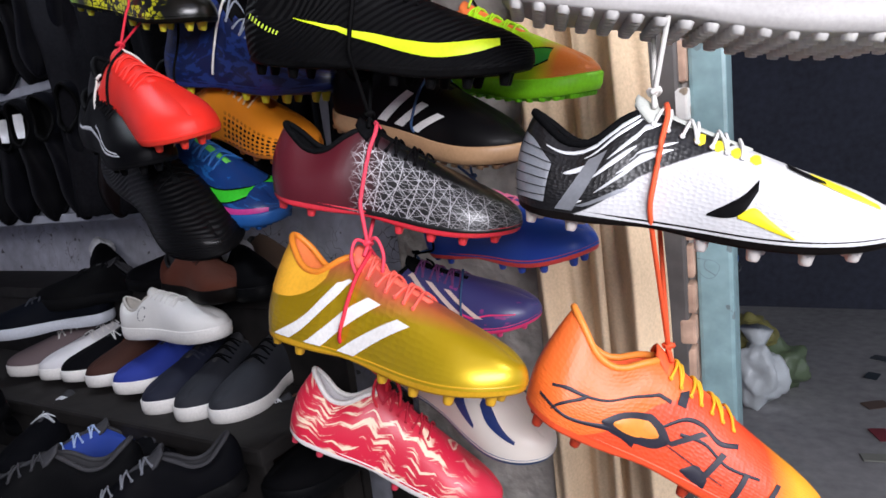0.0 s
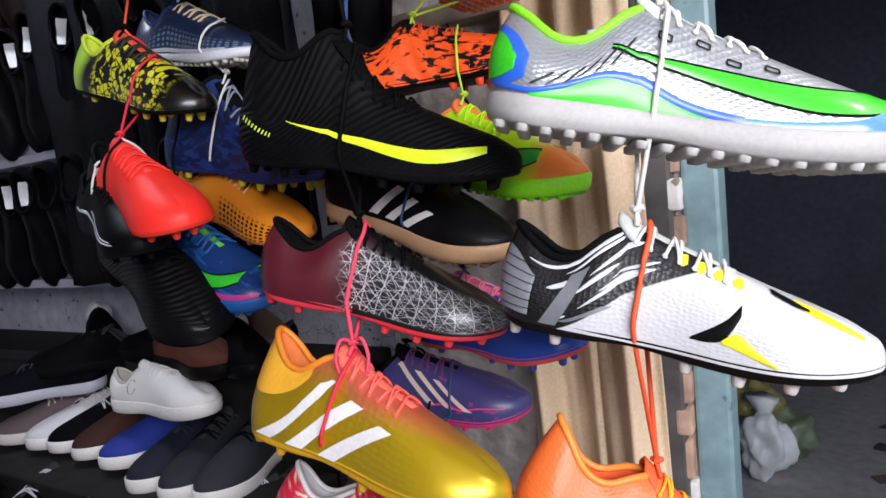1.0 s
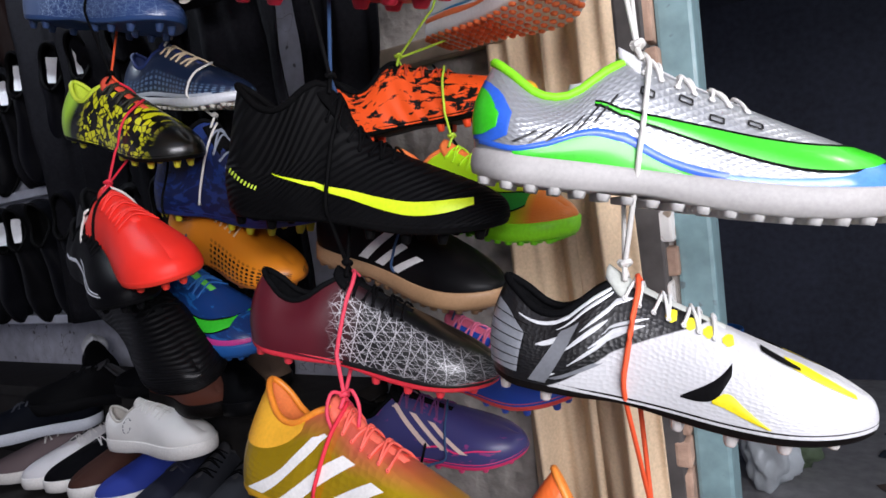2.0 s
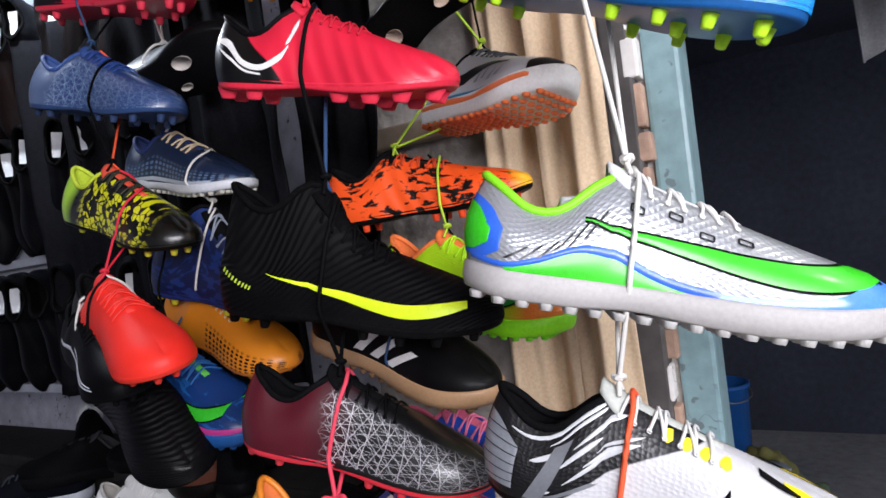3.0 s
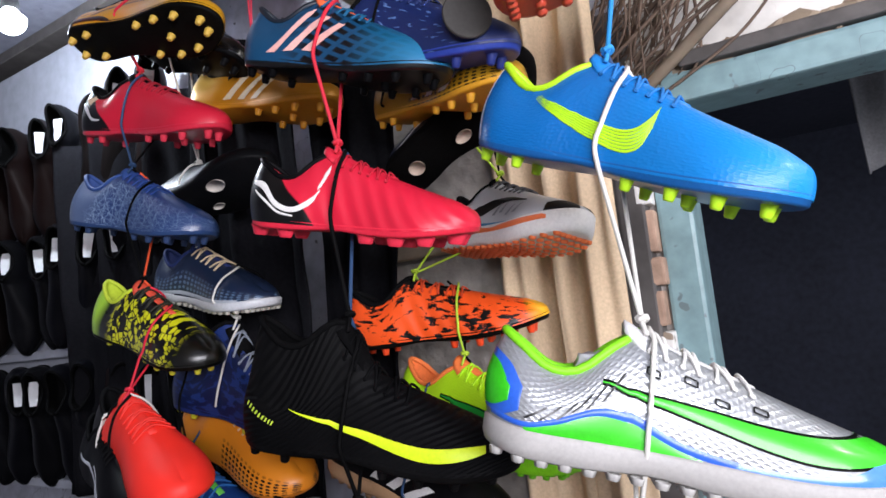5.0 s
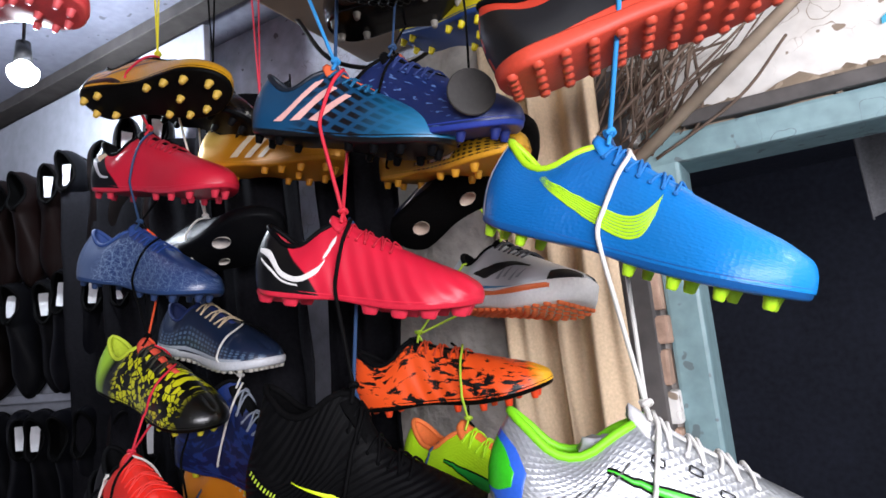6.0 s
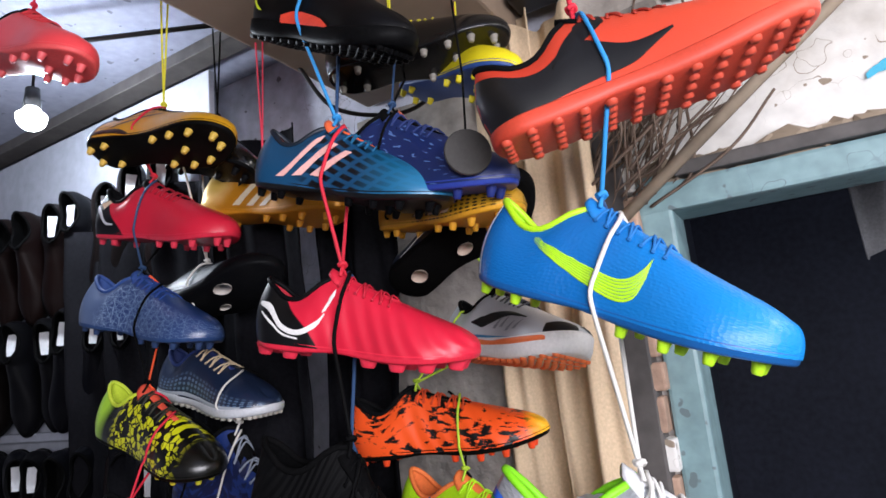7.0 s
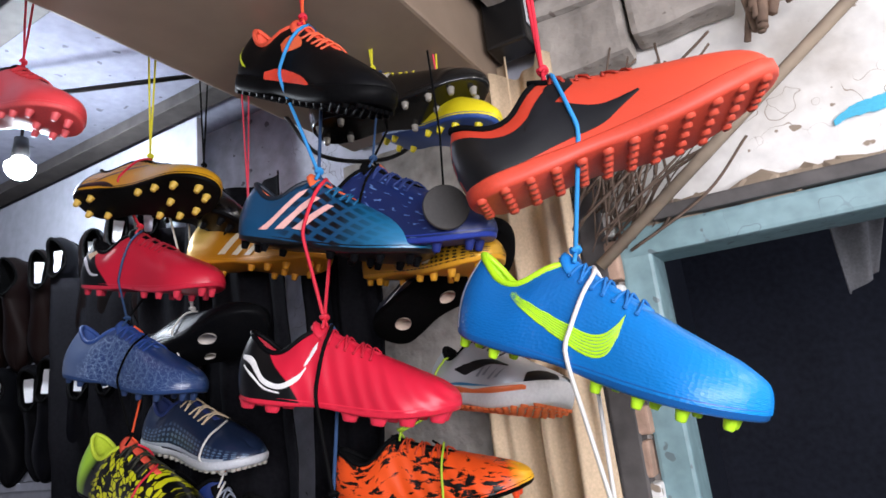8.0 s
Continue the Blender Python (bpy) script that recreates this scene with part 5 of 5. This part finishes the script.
ribbon("piping", l, [(0.10, 0.0, 0.04), (0.30, 0.08, 0.12), (0.45, 0.02, 0.06), (0.7, 0.0, 0.04), (0.98, 0.0, 0.05)], simple("c6ccd2"), r, 0.001, 30)
for x, y, rx, ry in ((0.66, -0.05, 0.06, 0.04), (0.56, 0.08, 0.04, 0.02), (0.2, 0.0, 0.05, 0.04)):
    sole_spot(r, l, 0.06, x, y, rx, ry, simple("cfc6bc"))
r, l = hang("L6", (-0.465, 0.903, 1.947, -22.8, -11.9, 0.266), "crimson football boot with black patterned heel and paper tag", upper_material("crimson_matt", "cb2038", "16161c", None, "split", 0.42, lo=0.06, slope=-0.6), simple("d22840", 0.3, 0, 0.3), LB, simple("a81c30", 0.6), simple("d8384c", 0.25), roll=2.9, bow=False)
ribbon("scroll", l, [(0.03, 0.60, 0.66), (0.09, 0.52, 0.64), (0.16, 0.30, 0.38), (0.22, 0.26, 0.30)], simple("c8c8ce"), r, 0.001)
r, l = hang("L7", (-0.397, 0.952, 2.090, -36.9, -22.5, 0.262), "glossy black football boot with white scroll", upper_material("gloss_black", "141418", None, None, "plain", 0.18, coat=0.6), simple("131316"), LB, simple("17171a", 0.7), simple("1b1b1f"), roll=-24)
ribbon("scroll", l, [(0.50, 0.30, 0.34), (0.60, 0.24, 0.36), (0.72, 0.30, 0.40), (0.80, 0.40, 0.44)], simple("c8c8ce"), r, 0.001)
r, l = hang("L8", (-0.307, 0.917, 1.967, -25.7, -11.4, 0.270), "golden orange football boot with pale stripes", upper_material("amber_skin", "c8871e", "e0c05a", None, "fade", 0.36, 0.3, lo=0.08, hi=0.0), simple("d08a1c"), LB, simple("e0622c", 0.6), simple("d8901e"), roll=-6)
stripes(l, simple("e0cfae", 0.5), r, 3, 0.34, 0.10, -0.14, 0.1, 0.8, 0.05)
r, l = hang("L9", (-0.443, 0.829, 2.055, -19.7, -7.3, 0.253), "mustard yellow football boot with black outsole plate", upper_material("mustard_skin", "c8921c", "16140f", None, "split", 0.38, lo=0.03, slope=0.0), simple("15130f", 0.4), LB, simple("1a1712", 0.7), simple("d6b04a", 0.4), roll=-28, bow=False)
slant("side_mark", l, 0.14, 0.30, 0.42, 0.75, 0.02, simple("4c3f3a"), r)
slant("side_mark", l, 0.22, 0.25, 0.50, 0.70, 0.04, simple("5c5048"), r)
ribbon("rand", l, [(0.06, 0.0, 0.10), (0.16, 0.08, 0.24), (0.28, 0.05, 0.18), (0.36, 0.0, 0.06)], BLACK, r, 0.001)
r, l = hang("L10", (-0.608, 0.799, 2.210, -23.3, -18.0, 0.260), "coral pink football boot with dotted top line", upper_material("coral_pink", "ee4a50", None, None, "plain", 0.4), simple("f05a5a"), LB, simple("d83c44", 0.6), simple("f0666a"), roll=-10.0)


# ---- cords that carry the boots ----
def strand_world(key, x, v, side, off):
    root, last = HUNG[key]
    return root.matrix_world @ last.at(x, v, side, off)


def cord(lower, upper, colours, xl=0.365, xu=0.40, top=None, knot=True, thick=0.0022):
    """Two strands from the laces of a boot to the boot or ceiling above it."""
    root = new("cord")
    a = strand_world(lower, xl, 1.0, 1, 0.0)
    root.location = a
    label = colours[0] + " cord holding a hanging boot by its laces"
    tagged(root, label, "cord", "cords")
    for n, side in enumerate((-1, 1)):
        col = M_CORD[colours[n % len(colours)]]
        start = strand_world(lower, xl, 0.97, side, 0.003)
        tip = strand_world(lower, xl, 1.0, side, 0.0) + Vector((0, 0, 0.010))
        pts = [start, tip]
        if upper:
            near = min([0.15 + 0.03 * i for i in range(24)], key=lambda q: (strand_world(upper, q, 0.2, side, 0.0).xy - tip.xy).length)
            xs = 0.75 * xu + 0.25 * near if lower[0] == "N" or abs(near - xu) < 0.12 else near
            low = strand_world(upper, xs, 0.15, side, 0.006)
            pts += [tip.lerp(low, q) for q in (0.06, 0.3, 0.6, 0.9)]
            pts += [strand_world(upper, xs, v, side, 0.004) for v in (0.2, 0.4, 0.6, 0.8, 0.95)] + [strand_world(upper, xs, 1.0, 1, 0.0) + Vector((0, 0, 0.008))]
        else:
            end = Vector((a.x + side * 0.010, a.y + 0.01, top))
            pts += [tip.lerp(end, q) for q in (0.3, 0.6, 1.0)]
        pts = [p - root.location for p in pts]
        tube("strand", spline(pts, 3), thick, col, root, 6)
    if knot:
        k0 = Vector((0, 0, 0.012))
        tube("knot", spline([k0 + Vector(q) * 0.42 for q in ((-0.008, -0.006, 0), (0.004, -0.010, 0.005), (0.010, 0, 0), (0, 0.008, -0.004), (-0.008, 0, 0.004), (0.006, -0.004, -0.003))], 5), thick * 1.2, M_CORD[colours[0]], root, 6)
        for s in (-1, 1) if lower in ("M0", "M1") else ():
            tube("loose_end", spline([k0, k0 + Vector((s * 0.010, -0.010, 0.006)), k0 + Vector((s * 0.016, -0.016, -0.010)), k0 + Vector((s * 0.013, -0.018, -0.028))], 5), thick * 0.9, M_CORD[colours[0]], root, 6)


for lower, upper, cols, kw in (
    ("N0", "N1", ("orange", "orange"), {}), ("N1", "N2", ("white", "white"), {}), ("N2", "N3", ("white", "white"), dict(xu=0.43)), ("N3", "N4", ("blue", "navy"), {}), ("N4", None, ("red", "red"), dict(top=2.44)),
    ("M0", "M1", ("red", "red"), {}), ("M1", "M2", ("pink", "pink"), {}), ("M2", "M3", ("black", "black"), {}), ("M3", "M4", ("black", "navy"), {}), ("M4", "M5", ("red", "red"), {}), ("M5", "M6", ("blue", "navy"), {}), ("M6", None, ("red", "orange"), dict(top=2.45)),
    ("B0", "B1", ("navy", "black"), {}), ("B1", "B2", ("black", "navy"), {}), ("B2", "B2b", ("navy", "navy"), {}), ("B2b", "B3", ("navy", "blue"), {}), ("B3", "B4", ("lime", "black"), {}), ("B4", "B5", ("lime", "lime"), {}), ("B5", "B5b", ("lime", "black"), {}), ("B5b", "B6", ("black", "black"), {}), ("B6", "B7", ("black", "rust"), {}), ("B7", "B8", ("navy", "black"), {}), ("B8", None, ("yellow", "yellow"), dict(top=2.40)), ("B9", None, ("pink", "yellow"), dict(top=2.40)),
    ("L0", "L1", ("black", "white"), {}), ("L0b", "L1", ("white", "black"), {}), ("L1", "L2", ("red", "red"), {}), ("L1b", "L1d", ("black", "navy"), {}), ("L1c", "L1d", ("white", "black"), {}), ("L1d", "L3", ("white", "black"), {}), ("L2", "L4", ("black", "orange"), {}), ("L3", "L5", ("white", "black"), {}), ("L4", "L6", ("navy", "black"), {}), ("L5", "L7", ("white", "white"), {}), ("L6", "L9", ("red", "rust"), {}), ("L7", None, ("black", "black"), dict(top=2.38)), ("L8", None, ("pink", "pink"), dict(top=2.40)), ("L9", None, ("yellow", "yellow"), dict(top=2.45)), ("L10", None, ("red", "red"), dict(top=2.45)),
):
    cord(lower, upper, cols, thick=0.0022 if lower[0] in "NM" else 0.0016, **kw)

# price tags
def tag(at, w, h, turn, mat, label, shape="card"):
    if shape == "card":
        bm = block((w, 0.0012, h), (-w / 2, 0, -h), 0.0004)
    else:
        bm = bmesh.new()
        bmesh.ops.create_cone(bm, cap_ends=True, segments=28, radius1=w / 2, radius2=w / 2, depth=0.004, matrix=Matrix.Translation((0, 0, -w / 2)) @ Euler((radians(90), 0, 0)).to_matrix().to_4x4())
        bmesh.ops.bevel(bm, geom=[e for e in bm.edges if len(e.link_faces) == 2 and e.calc_face_angle(0) > 1], offset=0.001, segments=1, affect="EDGES")
    ob = part("price_tag", bm, mat)
    ob.matrix_world = Matrix.Translation(at) @ Euler((0, radians(turn), radians(10))).to_matrix().to_4x4()
    return tagged(ob, label, "tag")


tag(strand_world("L6", 0.10, 0.90, -1, 0.003), 0.018, 0.055, -22, simple("b9a48c", 0.7), "buff paper tag tied to a boot collar")
disc = tag((0.102, 0.560, 1.928), 0.05, 0.05, 0, simple("35322f", 0.6), "round dark grey cardboard tag on a string", "disc")
tube("tag_string", [Vector((0, 0, 0)), Vector((0.003, 0.0, 0.06)), Vector((0.0, 0.0, 0.16))], 0.0012, M_CORD["black"], disc)

# ---- shoes shown on the stepped table ----
M_TABLE = plain("dark_table_board", (0.016, 0.014, 0.013), 0.7, 0, 25, 0.5, 0.4, 0, 4, 0.003)
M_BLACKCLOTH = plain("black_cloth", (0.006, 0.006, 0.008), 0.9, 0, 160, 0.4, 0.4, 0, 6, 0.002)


def step_box(name, x0, x1, y0, y1, top, thick, label):
    """A table or step that stands along the wall, in the room's frame."""
    root = new(name)
    root.matrix_world = ROOM @ Matrix.Translation((x0, y0, 0))
    tagged(root, label, "table")
    w, d = x1 - x0, y1 - y0
    part("board", block((w, d, thick), (0, 0, top - thick), 0.006), M_TABLE, root)
    part("front_panel", block((w - 0.02, 0.02, top - thick - 0.001), (0.01, 0.012, 0), 0.003), M_TABLE, root)
    for x in (0.0, w - 0.05):
        part("leg", block((0.05, 0.05, top - thick - 0.001), (x, d - 0.05, 0), 0.004), M_TABLE, root)
    return root


step_box("display_table", -2.2, -0.60, -0.40, -0.185, 0.993, 0.03, "dark wooden display table crowded with shoes")
step_box("raised_step", -2.2, -0.60, -0.18, 0.01, 1.165, 0.03, "dark raised step behind the display table")
step_box("low_shelf", -2.2, -0.58, -0.80, -0.41, 0.893, 0.03, "dark low shelf heaped with black shoes")


def sneaker(at, label, colour, lace, sole="e4e1dc", name="sneaker", lift=0.0, **kw):
    x, y, z, yaw, pitch, length = at
    kw.setdefault("high", -0.03)
    kw.setdefault("bow", False)
    kw.setdefault("rows", 5)
    return shoe(name, (x, y, z + lift, yaw, pitch, length), label, upper_material("canvas_" + colour, colour, None, None, "plain", 0.75, coat=0.0), simple(sole, 0.5), simple("2a2a2e", 0.8) if colour != "dcdad6" else simple("b9b4ac", 0.8), simple(lace, 0.75), style="trainer", group="shoes on the table", spring=0.02, depth=0.085, **kw)


sneaker((-0.767, 1.464, 1.014, -144.7, 0.0, 0.270), "taupe canvas sneaker with white laces and sole", "6a5c5e", "dcdad6")
sneaker((-0.711, 1.461, 1.014, -127.8, 0.0, 0.270), "white canvas sneaker beside dark ones", "d2d0d2", "e4e2e0")
sneaker((-0.655, 1.437, 1.014, -124.7, 0.0, 0.270), "black canvas sneaker with white rubber sole", "17171d", "e4e2e0")
sneaker((-0.612, 1.406, 1.014, -114.6, 0.0, 0.270), "brown suede sneaker with brown laces and white sole", "3a1c12", "6e3418")
sneaker((-0.483, 1.322, 1.014, -126.4, 0.0, 0.270), "royal blue canvas sneaker with white sole", "22358c", "22358c")
sneaker((-0.438, 1.279, 0.999, -113.1, 0.0, 0.280), "navy canvas sneaker with white sole and pale heel label", "14182a", "1b1f30")
sneaker((-0.400, 1.244, 0.999, -103.4, 0.0, 0.280), "charcoal canvas sneaker with black laces and white sole", "25272e", "121318")
r, l = sneaker((-0.315, 1.214, 0.999, -107.3, 0.0, 0.280), "charcoal grey sneaker with white sole", "2b2d33", "17181c")
r, l = sneaker((-0.628, 1.173, 1.116, -28.2, 0.0, 0.260), "white leather sneaker with round wreath mark", "dcdad6", "e2e0dc", tongue=simple("d2cfca", 0.7))
for i in range(10):
    a = 0.5 + i * 0.56
    slant("wreath_leaf", l, 0.31 + 0.035 * math.cos(a), 0.46 + 0.20 * math.sin(a), 0.31 + 0.035 * math.cos(a + 0.4), 0.46 + 0.20 * math.sin(a + 0.4), 0.008, simple("3a3f48"), r, 0.0008, 3)
r, l = sneaker((-0.750, 1.345, 1.110, -168.0, 0.0, 0.260), "navy black running shoe with grey flash and sole", "151a26", "2a2d36", sole="b8bcc4")
swoosh(l, simple("9aa3b0"), r, 0.10, 0.60, 0.25, 0.30, 0.60, 0.16)
for key, lab, c in (((-0.635, 1.354, 1.154, -176.2, 0.0, 0.270), "black leather shoe on the raised step", "131316"), ((-0.406, 1.276, 1.182, 176.0, 0.0, 0.270), "black suede shoe on the raised step", "15151b"), ((-0.314, 1.335, 1.144, -147.0, 0.0, 0.270), "dark navy shoe behind a white sneaker", "12141f")):
    sneaker(key, lab, c, "1c1c20", sole="17171a")
sneaker((-0.556, 1.233, 1.182, -44.6, 0.0, 0.270), "reddish brown leather shoe on the raised step", "5a2a18", "3c1a10", sole="1d1613")
sneaker((-0.564, 1.426, 1.182, -43.3, 0.0, 0.270), "brown leather shoe on the raised step", "4e2416", "2e150e", sole="1a1412")
for n, (key, c) in enumerate((((-0.888, 1.592, 1.182, -60.0, 0.0, 0.260), "17171b"), ((-0.432, 1.250, 1.182, -62.0, 0.0, 0.260), "131317"), ((-0.428, 1.381, 1.182, -61.7, 0.0, 0.260), "6a5648"))):
    r, l = sneaker(key, ("black sandal with white paper stuffing", "black slipper with white paper stuffing", "beige lined slipper on the raised step")[n], c, "17171a", sole="17171a", name="slipper", laced=False, lift=0.0)
    if n < 2:
        bm = bmesh.new()
        bmesh.ops.create_icosphere(bm, subdivisions=3, radius=0.036)
        for v in bm.verts:
            v.co = Vector((v.co.x * 1.25, v.co.y * 0.75, v.co.z * 0.9)) * (1 + 0.35 * noise.noise(v.co * 40)) + Vector((0.06, 0, 0.072))
        part("stuffing", bm, M_PAPER, r, "crumpled white paper")
for n, (key, c, lc) in enumerate((((-0.735, 1.392, 0.912, -143.5, 0.0, 0.280), "16171c", "c8c8cc"), ((-0.545, 1.066, 0.912, -143.7, 0.0, 0.280), "1c3a8e", "9fb4d8"), ((-0.413, 1.102, 0.912, -134.5, 0.0, 0.280), "17181d", "2a2b30"), ((-0.232, 1.091, 0.912, -142.2, 0.0, 0.280), "141418", "d8d8da"), ((-0.243, 1.138, 0.912, -114.6, 0.0, 0.280), "241512", "5a3a2e"), ((-0.099, 1.033, 0.912, -136.9, 0.0, 0.280), "121216", "26262a"), ((-0.424, 1.176, 0.912, -113.8, 0.0, 0.280), "15161b", "2c2c31"), ((-0.775, 1.273, 0.912, -97.3, 0.0, 0.280), "16171e", "bfc3c8"))):
    r, l = sneaker(key, ("black shoe with pale laces on the low shelf", "blue sneaker with yellow side stripe on the low shelf", "dark shoe on the low shelf", "black shoe with white laces on the low shelf", "dark brown shoe on the low shelf", "black shoe on the low shelf", "dark shoe on the low shelf", "black shoe with pale laces on the low shelf")[n], c, lc, sole="15161a" if n != 1 else "d8dadd")
    if n == 1:
        ribbon("stripe", l, [(0.1, 0.02, 0.16), (0.4, 0.04, 0.2), (0.7, 0.04, 0.22), (0.95, 0.02, 0.2)], simple("d8d820"), r, 0.001)

# more dark shoes heaped on the low shelf and squeezed between the rows
rnd = random.Random(31)
pile = []
for c, lab in (("101115", "black leather shoe lying in a heap on the low shelf"), ("1a1110", "dark brown shoe lying in a heap on the low shelf"), ("0f1018", "navy black shoe with pale lace tips in a heap")):
    r, l = sneaker((0, 0, 0, 0, 0, 0.275), lab, c, ("2a2a2e", "4a3026", "6a6d74")[len(pile)], sole="111114")
    pile.append(r)
spots = [(-1.42 + 0.105 * i, -0.44 - 0.03 * (i % 2)) for i in range(9)] + [(-1.36 + 0.115 * i, -0.53) for i in range(7)]
spots = [q for q in spots if abs(q[0] + 0.95) > 0.17]
for i, (x, y) in enumerate(spots):
    m = ROOM @ Matrix.Translation((x, y, 0.945 + 0.02 * (i % 3))) @ Euler((radians(rnd.uniform(-14, 14)), radians(rnd.uniform(4, 14)), radians(-108 + rnd.uniform(-28, 28)))).to_matrix().to_4x4()
    if i < 3:
        pile[i].matrix_world = m
    else:
        copy_thing(pile[rnd.randrange(3)], m)

# ---- dress shoes on the wall rack ----
RACK = -0.20
rack = new("shoe_rack")
rack.matrix_world = ROOM
tagged(rack, "pale wall rack holding rows of dark dress shoes", "rack")
M_RACK = plain("pale_rack_board", (0.42, 0.44, 0.50), 0.6, 0, 40, 0.2, 0.2, 0, 4)
part("back_panel", block((1.50, 0.015, 1.05), (-2.35, RACK + 0.04, 1.32), 0.003), M_RACK, rack)
ROWS_Z = (1.61, 1.90, 2.17)
for z in ROWS_Z:
    part("rail", block((1.50, 0.03, 0.02), (-2.35, RACK + 0.01, z - 0.285), 0.003), M_RACK, rack)
for x in (-2.35,):
    part("upright", block((0.02, 0.19, 2.37), (x, RACK + 0.06, 0.0), 0.003), M_DARKWOOD, rack)
M_DRESS = [upper_material("dress_" + c, c, None, None, "plain", 0.5, coat=0.05) for c in ("15151a", "1b1210", "241310", "12131c")]
first = []
for n, c in enumerate(("15151a", "1b1210", "241310", "12131c")):
    r, l = shoe("dress_shoe", (0, 0, 0, 0, 0, 0.27), ("black leather dress shoe with white paper inside", "very dark brown dress shoe with white paper inside", "dark oxblood loafer with white paper inside", "midnight blue dress shoe with white paper inside")[n], M_DRESS[n], simple("101012", 0.5), simple("0e0e10", 0.8), BLACK, style="slip", laced=False, group="dress shoes on the rack", wide=0.86, pointed=0.5, low=0.82, category="shoe")
    bm = block((0.050, 0.020, 0.003), (0.028, -0.010, 0.0), 0.0)
    bmesh.ops.subdivide_edges(bm, edges=bm.edges[:], cuts=3, use_grid_fill=True)
    for v in bm.verts:
        v.co.y *= 1.0 - (v.co.x - 0.028) * 6
        v.co.z += 0.058 + 0.35 * (v.co.x - 0.028) + 0.006 * noise.noise(v.co * 60 + Vector((n, 0, 0)))
    part("paper", bm, M_PAPER, r, "folded white paper")
    first.append(r)
rnd = random.Random(11)
DOWN = Matrix(((0, 1, 0, 0), (0, 0, -1, 0), (-1, 0, 0, 0), (0, 0, 0, 1)))
count = 0
for z in ROWS_Z:
    x = -2.28
    while x < -0.88:
        m = ROOM @ Matrix.Translation((x, RACK - 0.005, z + rnd.uniform(-0.012, 0.012))) @ Euler((radians(rnd.uniform(3, 9)), radians(rnd.uniform(-6, 6)), radians(48 + rnd.uniform(-12, 12)))).to_matrix().to_4x4() @ DOWN
        k = rnd.randrange(4)
        if count < 4:
            first[count].matrix_world = m
        else:
            twin = copy_thing(first[k], m)
            if rnd.random() < 0.35:
                for c in list(twin.children):
                    if c.name.startswith("paper"):
                        bpy.data.objects.remove(c)
        count += 1
        x += 0.100 + rnd.uniform(-0.006, 0.010)

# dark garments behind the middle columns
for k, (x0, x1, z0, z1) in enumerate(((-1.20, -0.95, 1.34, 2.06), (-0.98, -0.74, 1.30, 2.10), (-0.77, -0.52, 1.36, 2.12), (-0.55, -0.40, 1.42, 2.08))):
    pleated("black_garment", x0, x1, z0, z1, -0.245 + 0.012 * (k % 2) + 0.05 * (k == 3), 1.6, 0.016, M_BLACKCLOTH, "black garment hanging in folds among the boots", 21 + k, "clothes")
